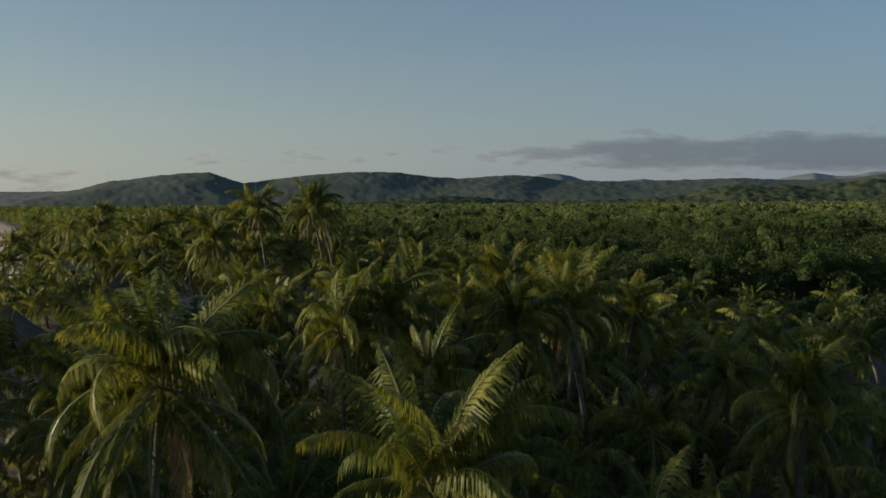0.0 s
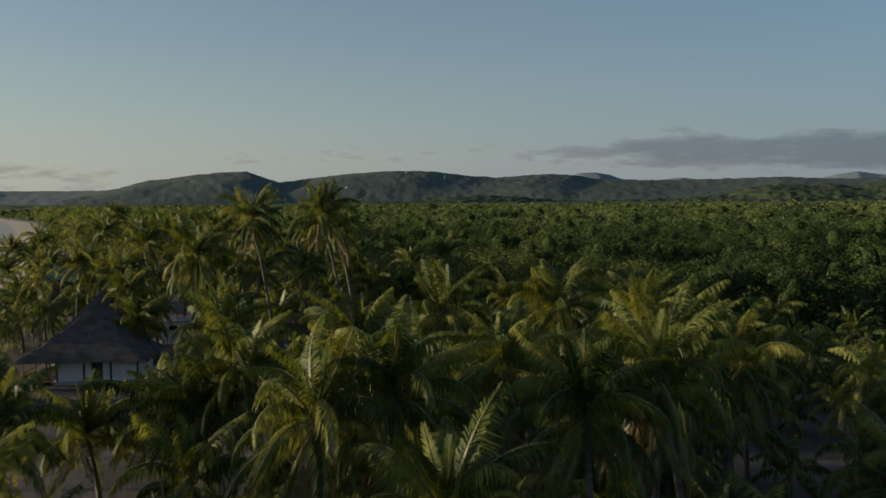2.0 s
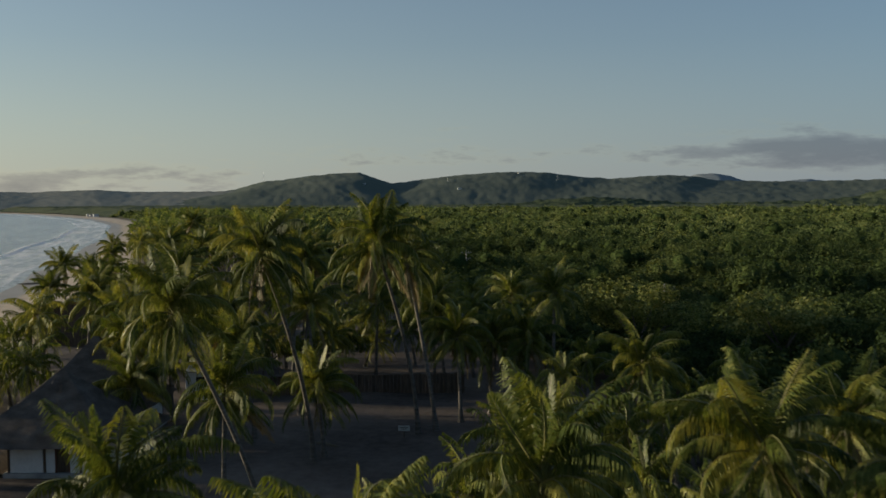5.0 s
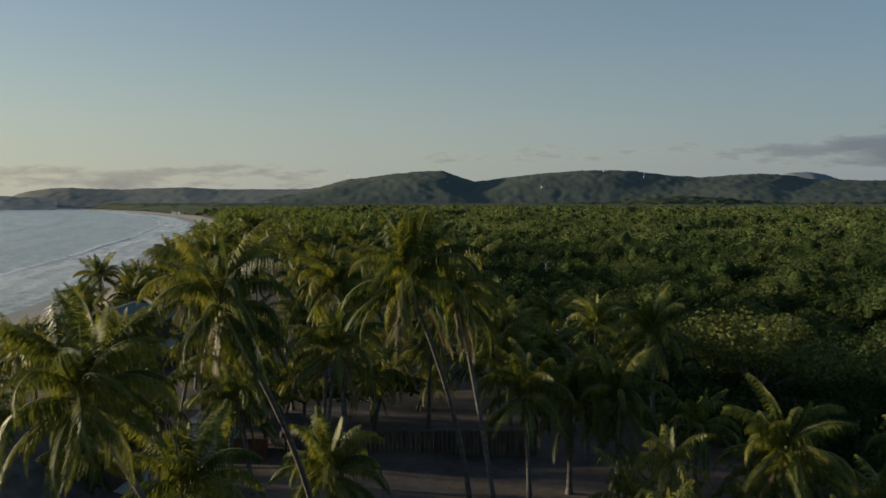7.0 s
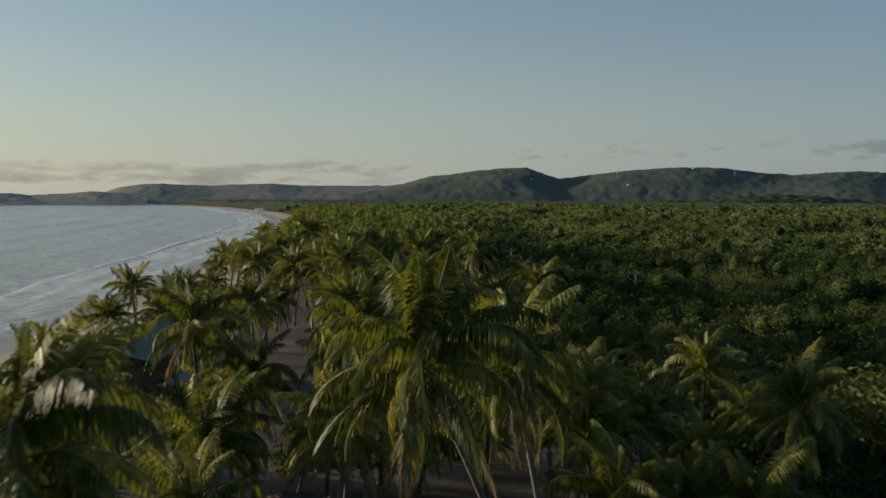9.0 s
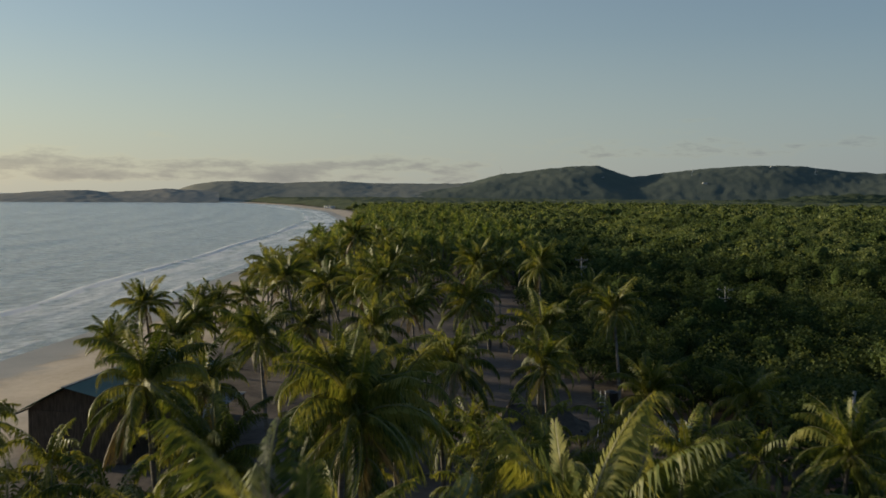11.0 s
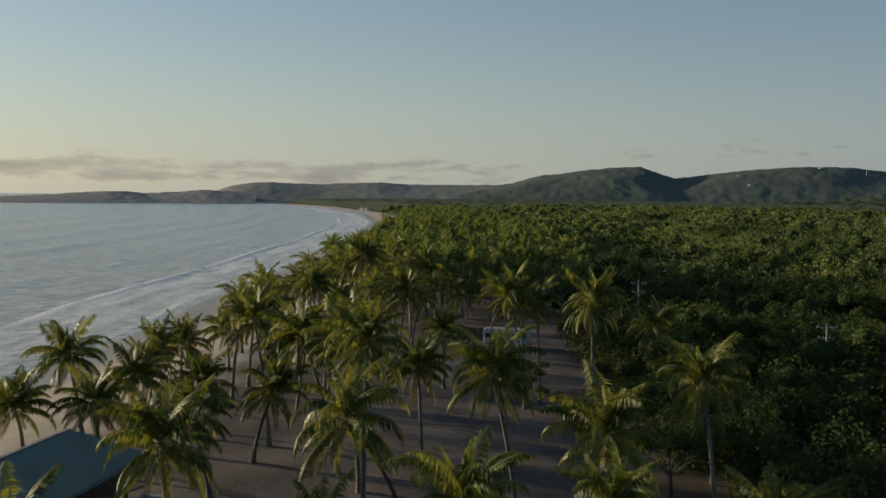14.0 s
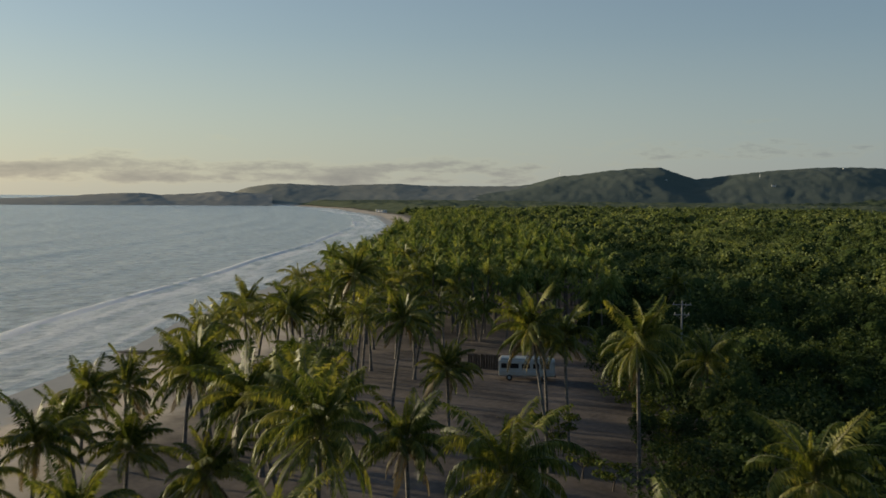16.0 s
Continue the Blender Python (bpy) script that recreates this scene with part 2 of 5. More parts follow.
# ---- mesh helpers ----
def raw_mesh(name, verts, faces, mat, smooth=False):
    """A mesh from numpy arrays: verts (n, 3) and faces (m, 3 or 4)."""
    verts, faces = np.asarray(verts, np.float32), np.asarray(faces, np.int32)
    me = bpy.data.meshes.new(name)
    k = faces.shape[1]
    me.vertices.add(len(verts))
    me.vertices.foreach_set("co", verts.ravel())
    me.loops.add(faces.size)
    me.loops.foreach_set("vertex_index", faces.ravel())
    me.polygons.add(len(faces))
    me.polygons.foreach_set("loop_start", np.arange(0, faces.size, k, dtype=np.int32))
    me.update(calc_edges=True)
    me.validate()
    for mm in (mat if isinstance(mat, (list, tuple)) else [mat]):
        me.materials.append(mm)
    if smooth:
        me.polygons.foreach_set("use_smooth", np.ones(len(faces), bool))
    return me


def grid_faces(nu, nv):
    i, j = np.meshgrid(np.arange(nu - 1), np.arange(nv - 1), indexing="ij")
    a = (i * nv + j).ravel()
    return np.stack([a, a + nv, a + nv + 1, a + 1], 1)




def lattice(x, y, seed=0):
    """Smooth value noise on numpy arrays, about -1 to 1."""
    xi, yi = np.floor(x).astype(np.int64), np.floor(y).astype(np.int64)
    fx, fy = x - xi, y - yi
    fx, fy = fx * fx * (3 - 2 * fx), fy * fy * (3 - 2 * fy)

    def h(a, b):
        v = np.sin(a * 127.1 + b * 311.7 + seed * 74.7) * 43758.5453
        return (v - np.floor(v)) * 2 - 1
    return (h(xi, yi) * (1 - fx) + h(xi + 1, yi) * fx) * (1 - fy) + (h(xi, yi + 1) * (1 - fx) + h(xi + 1, yi + 1) * fx) * fy


# ---- the lie of the land ----
SHORE_Y = [-700, -200, 0, 60, 110, 150, 185, 205, 222, 248, 272, 329, 408, 508, 618, 724, 829, 955, 1145, 1270, 1581, 1620, 1640]
SHORE_X = [40, -20, -50, -66, -84, -103, -120, -129, -137, -151, -167, -197, -245, -300, -372, -439, -520, -618, -806, -925, -1333, -1560, -2450]
EDGE_Y = [-700, 20, 60, 95, 108, 118, 126, 134, 142, 150, 158, 180, 188, 196, 203, 230, 247, 269, 286, 353, 430, 493, 577, 638, 724, 829, 955, 1145, 1270, 1581, 1620, 1640, 1700, 2600]
EDGE_X = [60, 38, 38, 44, 37, 24, 12, 0, -12, -18, -21, -27, -31, -41, -50, -64, -73, -85, -96, -128, -172, -214, -270, -322, -400, -480, -575, -770, -893, -1305, -1525, -2400, -2440, -2600]
SEA = -1.2


def shore_x(y):
    return np.interp(y, SHORE_Y, SHORE_X)


def edge_x(y):
    return np.interp(y, EDGE_Y, EDGE_X)


def shore_distance(x, y):
    """Distance to the water's edge, positive on land."""
    x, y = np.asarray(x, float), np.asarray(y, float)
    best = np.full(x.shape, 1e9)
    for a in range(len(SHORE_Y) - 1):
        ax, ay, bx, by = SHORE_X[a], SHORE_Y[a], SHORE_X[a + 1], SHORE_Y[a + 1]
        u = np.clip(((x - ax) * (bx - ax) + (y - ay) * (by - ay)) / ((bx - ax) ** 2 + (by - ay) ** 2), 0, 1)
        best = np.minimum(best, np.hypot(x - ax - u * (bx - ax), y - ay - u * (by - ay)))
    return np.where(x > shore_x(y), best, -best)


def ground_z(x, y):
    d = shore_distance(x, y)
    z = np.interp(d, [-400, -60, -15, -5.5, 0, 7, 13, 19, 30, 60], [-9, -4, -1.9, SEA, SEA + 0.26, -0.45, 0.05, 0.25, 0.05, 0])
    return z + np.clip((d - 8) / 10, 0, 1) * (0.16 * lattice(x / 6, y / 6, 3) + 0.07 * lattice(x / 1.9, y / 1.9, 5))


def graded(knots):
    """Coordinates with a step that changes from knot to knot: (start, step) pairs."""
    out = [knots[0][0]]
    for (a, s0), (b, s1) in zip(knots, knots[1:]):
        while out[-1] < b - 1e-6:
            f = (out[-1] - a) / (b - a)
            out.append(min(out[-1] + s0 + (s1 - s0) * f, b))
    return np.array(out)


gx = graded([(-4800, 400), (-1500, 120), (-400, 24), (-170, 1.6), (-40, 1.6), (60, 6), (400, 40), (4800, 400)])
gy = graded([(-1500, 200), (-50, 12), (60, 2), (270, 2), (420, 8), (1700, 60), (4800, 300)])
GX, GY = np.meshgrid(gx, gy, indexing="ij")
ground_me = raw_mesh("ground", np.stack([GX, GY, ground_z(GX, GY)], 2).reshape(-1, 3), grid_faces(len(gx), len(gy)), GROUND, True)
ground_me.attributes.new("shore", "FLOAT", "POINT").data.foreach_set("value", shore_distance(GX, GY).ravel().astype(np.float32))
tagged(new("ground", ground_me), "pale brown trodden sand under coconut palms, sloping to the beach", "ground", kind="structure")


# ---- sea ----
def sea_material():
    m = bpy.data.materials.new("sea_water")
    m.use_nodes = True
    t = m.node_tree
    n = t.nodes
    b = n["Principled BSDF"]
    b.inputs["Base Color"].default_value = (0.205, 0.225, 0.215, 1)
    b.inputs["Roughness"].default_value = 0.18
    b.inputs["IOR"].default_value = 1.33
    geo = n.new("ShaderNodeNewGeometry")

    def noise_at(turn, stretch, scale, detail, rough):
        mp = n.new("ShaderNodeMapping")
        mp.vector_type = "POINT"
        mp.inputs["Rotation"].default_value = (0, 0, radians(turn))
        mp.inputs["Scale"].default_value = stretch
        link(t, geo.outputs["Position"], mp.inputs["Vector"])
        w = n.new("ShaderNodeTexNoise")
        w.inputs["Scale"].default_value, w.inputs["Detail"].default_value, w.inputs["Roughness"].default_value = scale, detail, rough
        link(t, mp.outputs[0], w.inputs["Vector"])
        return w.outputs["Fac"]

    def bumped(height, strength, distance, before=None):
        bp = n.new("ShaderNodeBump")
        bp.inputs["Strength"].default_value, bp.inputs["Distance"].default_value = strength, distance
        link(t, height, bp.inputs["Height"])
        if before is not None:
            link(t, before, bp.inputs["Normal"])
        return bp.outputs[0]

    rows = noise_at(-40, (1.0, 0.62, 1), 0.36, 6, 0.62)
    long_swell = bumped(noise_at(-32, (1.0, 0.25, 1), 0.15, 3, 0.5), 1.0, 1.3)
    rolling = bumped(rows, 1.0, 1.1, long_swell)
    chop = bumped(noise_at(-24, (1.0, 0.34, 1), 0.85, 9, 0.68), 1.0, 0.60, rolling)
    link(t, chop, b.inputs["Normal"])
    # base colour ramped dark to pale along the ripples, painting in the sky's sheen
    sheen = n.new("ShaderNodeValToRGB")
    e = sheen.color_ramp.elements
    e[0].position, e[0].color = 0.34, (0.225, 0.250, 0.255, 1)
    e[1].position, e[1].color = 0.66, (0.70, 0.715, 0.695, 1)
    link(t, rows, sheen.inputs["Fac"])
    link(t, sheen.outputs["Color"], b.inputs["Base Color"])
    foam = n.new("ShaderNodeAttribute")
    foam.attribute_name = "foam"
    # lacy streaks of old foam along the shore, breaking up the crests
    fn = noise_at(-28, (1.0, 0.5, 1), 0.85, 9, 0.76)
    s = n.new("ShaderNodeMath")
    s.operation = "ADD"
    link(t, foam.outputs["Fac"], s.inputs[0])
    link(t, fn, s.inputs[1])
    r = n.new("ShaderNodeMapRange")
    r.inputs["From Min"].default_value, r.inputs["From Max"].default_value = 0.76, 1.04
    r.inputs["To Max"].default_value = 0.96
    link(t, s.outputs[0], r.inputs["Value"])
    fb = n.new("ShaderNodeBsdfDiffuse")
    fb.inputs["Color"].default_value = (0.92, 0.90, 0.85, 1)
    link(t, bumped(noise_at(0, (1, 1, 1), 1.3, 6, 0.75), 1.0, 0.35), fb.inputs["Normal"])
    mix = n.new("ShaderNodeMixShader")
    link(t, r.outputs["Result"], mix.inputs[0])
    link(t, b.outputs[0], mix.inputs[1])
    link(t, fb.outputs[0], mix.inputs[2])
    link(t, mix.outputs[0], n["Material Output"].inputs[0])
    return m


def swell(d, y):
    """Water height and foam at a distance d out from the water's edge."""
    wob = 3.5 * lattice(y / 75, d * 0 + 1, 11) + 1.0 * lattice(y / 19, d * 0 + 4, 12) + 0.45 * lattice(y / 5.5, d * 0 + 6, 14)
    h = np.zeros_like(d)
    foam = np.zeros_like(d)
    for pos, tall, wide, white in ((7.5, 0.06, 0.9, 0.08), (14, 0.06, 2.2, 0.05), (20, 0.08, 2.6, 0.08), (29, 0.22, 1.2, 0.0), (58, 0.18, 6.0, 0.0), (82, 0.22, 6.0, 0.0), (110, 0.4, 7.0, 0.0), (150, 0.4, 9.0, 0.0), (200, 0.4, 11, 0), (260, 0.4, 14, 0)):
        amp = 1 + 0.55 * lattice(y / 38, d * 0 + pos, 13)
        u = d - pos - wob * (0.4 if pos < 10 else 0.45 if pos == 29 else 1)
        k = np.where(u < 0, u / (wide * (1.5 if pos == 29 else 0.7)), u / (wide * 1.5))
        h += tall * amp * np.exp(-k * k)
        foam += white * np.clip(amp, 0, 1.4) * np.exp(-((u - wide * 0.1) / (wide * 0.55)) ** 2)
        if pos == 29:
            # the crest spills in stretches; broken water runs in front of it
            spill = np.clip(0.55 + 0.8 * lattice(y / 30, d * 0 + 2, 17) + 0.9 * lattice(y / 5, d * 0.4 + 3, 18), 0, 1.15)
            foam += spill * (0.88 * np.exp(-((u + 0.3) / 1.6) ** 2) + 0.34 * np.where(u < 0, np.exp(np.minimum(u, 0) / 4.0), 0))
            foam -= 0.20 * np.exp(-((u - 3.2) / 1.8) ** 2)
    foam += np.interp(d, [-3, 0, 1.5, 3, 7, 8.5, 14, 24, 29, 36, 60], [0.62, 0.60, 0.38, 0.27, 0.28, 0.36, 0.32, 0.28, 0.08, -0.08, -0.15])
    foam += 0.10 * lattice(d / 5.5, y / 34, 15) + 0.07 * lattice(d / 2.2, y / 11, 16)
    fade = np.interp(d, [0, 8, 400, 900], [0.1, 1, 1, 0.2])
    return h * fade, foam


so = graded([(-6, 1.2), (0, 0.9), (14, 0.55), (34, 0.55), (60, 1.2), (120, 2.5), (300, 12), (1000, 80), (4600, 400)])
sy = graded([(-700, 60), (80, 6), (150, 1.7), (330, 1.9), (520, 6), (1640, 35), (1640.5, 35), (4700, 300)])
SO, SY = np.meshgrid(so, sy, indexing="ij")
SX = shore_x(np.minimum(SY, 1640)) - SO
SD = -shore_distance(SX, np.minimum(SY, 1640))
SD = np.where(SO < 0, SO, np.maximum(SD, 0))
sh, sf = swell(SD, SY)
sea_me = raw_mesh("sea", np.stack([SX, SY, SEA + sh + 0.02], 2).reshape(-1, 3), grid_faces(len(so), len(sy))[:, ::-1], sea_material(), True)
sea_me.attributes.new("foam", "FLOAT", "POINT").data.foreach_set("value", sf.ravel().astype(np.float32))
tagged(new("water", sea_me), "grey-blue sea with long low breakers and white foam along the beach", "sea", kind="structure")


# ---- hills on the horizon ----
RIDGES = {}


def on_ridge(name, bearing, up):
    """The spot on a ridge's near side that shows at a bearing and elevation from where the ridge was sighted."""
    eye, a, r, z = RIDGES[name]
    i = int(np.argmin(np.abs(a - radians(bearing))))
    rise = np.degrees(np.arctan2(z[i, :26] - eye[2], r[:26]))
    j = int(np.argmax(rise >= up)) if (rise >= up).any() else int(np.argmax(rise))
    return eye[0] - r[j] * math.sin(a[i]), eye[1] + r[j] * math.cos(a[i]), float(z[i, j])


def hills(name, label, eye, far, depth, az, el, mat, rough, seed, spread=1.0, folds=1.0):
    """A wooded ridge: heights given as elevations seen from eye, by bearing (degrees to the left)."""
    a = np.radians(np.arange(min(az), max(az), 0.14))
    r = np.concatenate([far + np.linspace(-depth, 0, 26), far + np.linspace(0, depth * 1.2, 9)[1:]])
    A, R = np.meshgrid(a, r, indexing="ij")
    k = np.where(R < far, (R - far) / depth, (R - far) / depth / 1.2)
    X, Y = eye[0] - R * np.sin(A), eye[1] + R * np.cos(A)
    # spurs and gullies wind away from the crest
    wind = 2.6 * folds * np.abs(k) * (lattice(X / 420, Y / 420, seed + 5) + 0.5 * lattice(X / 150, Y / 150, seed + 6))
    top = eye[2] + far * np.tan(np.radians(np.interp(np.degrees(A) + wind, az, el)))
    gully = 0.15 * lattice(X / 330, Y / 420, seed) + 0.04 * lattice(X / 120, Y / 150, seed + 1)
    shape = np.clip((1 - np.abs(k)) ** (0.75 * spread) + folds * gully * (1 - np.abs(k)) * np.abs(k) * 3.2, 0, 1.0)
    Z = -4 + (top + 4) * shape + rough * (lattice(X / 9, Y / 9, seed + 2) + 0.6 * lattice(X / 23, Y / 23, seed + 3)) * np.clip(shape * 4, 0, 1)
    me = raw_mesh(name, np.stack([X, Y, Z], 2).reshape(-1, 3), grid_faces(len(a), len(r)), mat, True)
    RIDGES[name] = (eye, a, r, Z)
    return tagged(new(name, me), label, "hill", kind="structure")


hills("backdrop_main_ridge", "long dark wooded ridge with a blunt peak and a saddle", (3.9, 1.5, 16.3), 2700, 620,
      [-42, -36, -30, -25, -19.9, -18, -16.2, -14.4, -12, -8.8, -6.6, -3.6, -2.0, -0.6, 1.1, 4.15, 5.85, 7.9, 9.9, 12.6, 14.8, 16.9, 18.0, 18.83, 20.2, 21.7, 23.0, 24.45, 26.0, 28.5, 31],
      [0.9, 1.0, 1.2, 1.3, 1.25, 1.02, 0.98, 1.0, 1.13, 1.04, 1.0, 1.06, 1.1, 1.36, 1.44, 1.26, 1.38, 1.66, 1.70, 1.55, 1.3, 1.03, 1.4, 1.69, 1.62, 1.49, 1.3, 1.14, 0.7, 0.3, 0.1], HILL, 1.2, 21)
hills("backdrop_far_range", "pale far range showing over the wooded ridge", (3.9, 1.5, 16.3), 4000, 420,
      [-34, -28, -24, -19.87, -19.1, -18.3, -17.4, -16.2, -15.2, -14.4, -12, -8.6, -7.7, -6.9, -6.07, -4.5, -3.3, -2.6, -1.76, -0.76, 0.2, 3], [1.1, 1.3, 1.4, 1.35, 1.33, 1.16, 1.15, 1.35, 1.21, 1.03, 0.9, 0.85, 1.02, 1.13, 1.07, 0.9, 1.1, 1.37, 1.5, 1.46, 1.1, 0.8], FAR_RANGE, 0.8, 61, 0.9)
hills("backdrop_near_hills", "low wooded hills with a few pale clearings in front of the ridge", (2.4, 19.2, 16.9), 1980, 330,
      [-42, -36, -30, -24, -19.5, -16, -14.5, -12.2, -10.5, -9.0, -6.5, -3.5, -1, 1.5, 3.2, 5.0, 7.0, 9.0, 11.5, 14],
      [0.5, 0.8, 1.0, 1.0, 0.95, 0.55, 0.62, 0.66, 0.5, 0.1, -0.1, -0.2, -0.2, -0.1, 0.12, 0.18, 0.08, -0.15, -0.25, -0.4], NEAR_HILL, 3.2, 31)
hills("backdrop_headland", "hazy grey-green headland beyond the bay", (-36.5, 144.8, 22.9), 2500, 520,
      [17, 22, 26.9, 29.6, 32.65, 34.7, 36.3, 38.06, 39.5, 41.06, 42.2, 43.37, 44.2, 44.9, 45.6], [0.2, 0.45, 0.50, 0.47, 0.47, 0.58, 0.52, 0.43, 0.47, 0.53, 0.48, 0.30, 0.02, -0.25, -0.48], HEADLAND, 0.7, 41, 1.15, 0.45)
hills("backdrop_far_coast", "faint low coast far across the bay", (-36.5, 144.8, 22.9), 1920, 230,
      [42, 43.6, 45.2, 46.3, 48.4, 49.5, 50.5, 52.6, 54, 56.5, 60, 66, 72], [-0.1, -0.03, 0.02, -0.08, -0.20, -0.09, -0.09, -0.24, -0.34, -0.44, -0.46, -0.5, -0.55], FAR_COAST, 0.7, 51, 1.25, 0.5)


# ---- forest ----
def in_forest(x, y, margin=0.0):
    return x > edge_x(y) + margin + 2.5 * lattice(x / 11, y / 11, 61)


def crowns(name, centre, radius, height, count, size, rings, around, seed, body_size, skin):
    """Leafy crowns: for each a lumpy body and loose leaf sprays standing off it."""
    g = np.random.default_rng(seed)
    k = len(centre)
    # bodies: domes with a few rounded lobes
    th = np.linspace(0.02, 1.75, rings)
    ph = np.linspace(0, 2 * math.pi, around, endpoint=False)
    TH, PH = np.meshgrid(th, ph, indexing="ij")
    PH = PH + (np.arange(rings) % 2)[:, None] * math.pi / around
    unit = np.stack([np.sin(TH) * np.cos(PH), np.sin(TH) * np.sin(PH), np.cos(TH)], 2).reshape(-1, 3)
    knots = g.normal(size=(k, 9, 3))
    knots[..., 2] = np.abs(knots[..., 2])
    knots /= np.linalg.norm(knots, axis=2, keepdims=True)
    u = np.repeat(unit[None], k, 0)
    lobe = np.clip((np.max(np.einsum("kci,kni->kcn", u, knots), axis=2) - 0.6) / 0.4, 0, 1)
    dims = np.stack([radius * g.uniform(0.85, 1.2, k), radius * g.uniform(0.85, 1.2, k), height], 1)
    body = u * (0.72 + 0.32 * lobe + g.uniform(-0.07, 0.07, lobe.shape))[..., None] * dims[:, None, :] * body_size + centre[:, None, :]
    q = []
    for i in range(rings - 1):
        for j in range(around):
            a, b = i * around + j, i * around + (j + 1) % around
            q.append((a, a + around, b + around, b))
    q = np.array(q)
    bv = body.reshape(-1, 3)
    bf = (q[None] + (np.arange(k) * len(unit))[:, None, None]).reshape(-1, 4)
    # sprays: small leafy tips, thickest towards the top, turned mostly outwards
    d = g.normal(size=(k, count, 3))
    d /= np.linalg.norm(d, axis=2, keepdims=True)
    d[..., 2] = np.abs(d[..., 2]) * 0.85 + 0.15 * d[..., 2]
    d /= np.linalg.norm(d, axis=2, keepdims=True)
    near_knot = np.max(np.einsum("kci,kni->kcn", d, knots), axis=2)
    p = d * dims[:, None, :] * (0.66 + 0.46 * np.clip((near_knot - 0.6) / 0.4, 0, 1)[..., None] + g.uniform(-0.14, 0.12, (k, count, 1))) + centre[:, None, :]
    nrm = d + g.normal(size=d.shape) * 0.75
    nrm /= np.linalg.norm(nrm, axis=2, keepdims=True)
    t = np.cross(nrm, g.normal(size=d.shape))
    t /= np.linalg.norm(t, axis=2, keepdims=True)
    b = np.cross(nrm, t)
    s = size * g.uniform(0.6, 1.35, (k, count, 1))
    lv = np.stack([p - t * s - nrm * s * 0.2, p + t * s * 0.8 - b * s * 0.7, p + t * s * 0.5 + b * s * 0.8 - nrm * s * 0.2], 2).reshape(-1, 3)
    lf = np.arange(len(lv)).reshape(-1, 3) + len(bv)
    bf = np.concatenate([bf[:, [0, 1, 2]], bf[:, [0, 2, 3]]])
    me = raw_mesh(name, np.concatenate([bv, lv]), np.concatenate([bf, lf]), skin)
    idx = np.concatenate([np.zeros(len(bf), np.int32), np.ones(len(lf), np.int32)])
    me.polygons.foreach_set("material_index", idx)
    me.polygons.foreach_set("use_smooth", idx == 0)
    return me


def scatter(step, x0, x1, y0, y1, seed, jitter=0.42):
    g = np.random.default_rng(seed)
    X, Y = np.meshgrid(np.arange(x0, x1, step), np.arange(y0, y1, step))
    X = X + g.uniform(-jitter, jitter, X.shape) * step
    Y = Y + g.uniform(-jitter, jitter, Y.shape) * step
    return X.ravel(), Y.ravel()


def seen_sector(x, y):
    """Land that can come into view: ahead of the flight, within its widest bearings."""
    b = np.degrees(np.arctan2(-(x - 0), y + 10))
    return (b > -27) & (b < 62)


def forest_ring(name, label, step, near, far, radius, height, top, count, size, rings, around, seed, body_size=0.9, skin=()):
    x, y = scatter(step, -far - 25, far, 42, 155 + far, seed, 0.5)
    dist = np.hypot(x + 25, y - 150)
    ok = in_forest(x, y, radius * 0.5) & (dist > near) & (dist <= far) & seen_sector(x, y) & (y > 40)
    x, y = x[ok], y[ok]
    g = np.random.default_rng(seed + 1)
    r = radius * np.exp(g.normal(0, 0.28, len(x))).clip(0.55, 1.8)
    z = top + 1.9 * lattice(x / 34, y / 34, 63) + 0.9 * lattice(x / 11, y / 11, 64) + g.uniform(-2.4, 1.4, len(x)) + 1.9 * (r / radius - 1)
    # here and there a taller tree stands above the rest
    z += np.where(g.random(len(x)) < 0.17, g.uniform(1.0, 3.0, len(x)), 0)
    # lower growth beside the palm groves
    z -= np.clip(1 - (x - edge_x(y)) / 60, 0, 1) * 3.2
    z = np.maximum(z, 4.6 + g.uniform(-0.6, 0.6, len(x)))
    h = height * (r / radius) ** 0.8 * g.uniform(0.8, 1.35, len(x))
    c = np.stack([x, y, z - h], 1)
    me = crowns(name, c, r, h, count, size, rings, around, seed + 2, body_size, skin)
    return tagged(new(name, me), label, "forest", kind="stuff")


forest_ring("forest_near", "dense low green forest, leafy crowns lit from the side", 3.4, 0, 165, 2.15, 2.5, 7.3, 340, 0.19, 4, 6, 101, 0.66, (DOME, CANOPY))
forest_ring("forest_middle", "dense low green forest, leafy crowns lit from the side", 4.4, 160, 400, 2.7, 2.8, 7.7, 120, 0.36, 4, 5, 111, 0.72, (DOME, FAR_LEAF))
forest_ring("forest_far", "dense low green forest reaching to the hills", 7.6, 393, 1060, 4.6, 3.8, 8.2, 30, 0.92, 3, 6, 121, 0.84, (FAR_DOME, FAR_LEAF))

# a dark sheet for the shade below the crowns, and the woods too far off to tell trees apart
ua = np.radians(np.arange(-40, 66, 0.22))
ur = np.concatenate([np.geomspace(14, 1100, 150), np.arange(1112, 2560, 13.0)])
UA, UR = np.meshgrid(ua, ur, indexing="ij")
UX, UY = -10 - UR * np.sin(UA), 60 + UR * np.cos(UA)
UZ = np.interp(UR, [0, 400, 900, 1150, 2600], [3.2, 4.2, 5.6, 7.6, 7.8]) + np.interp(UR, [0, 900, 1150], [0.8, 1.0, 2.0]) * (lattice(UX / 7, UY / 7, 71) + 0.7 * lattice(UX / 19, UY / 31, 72))
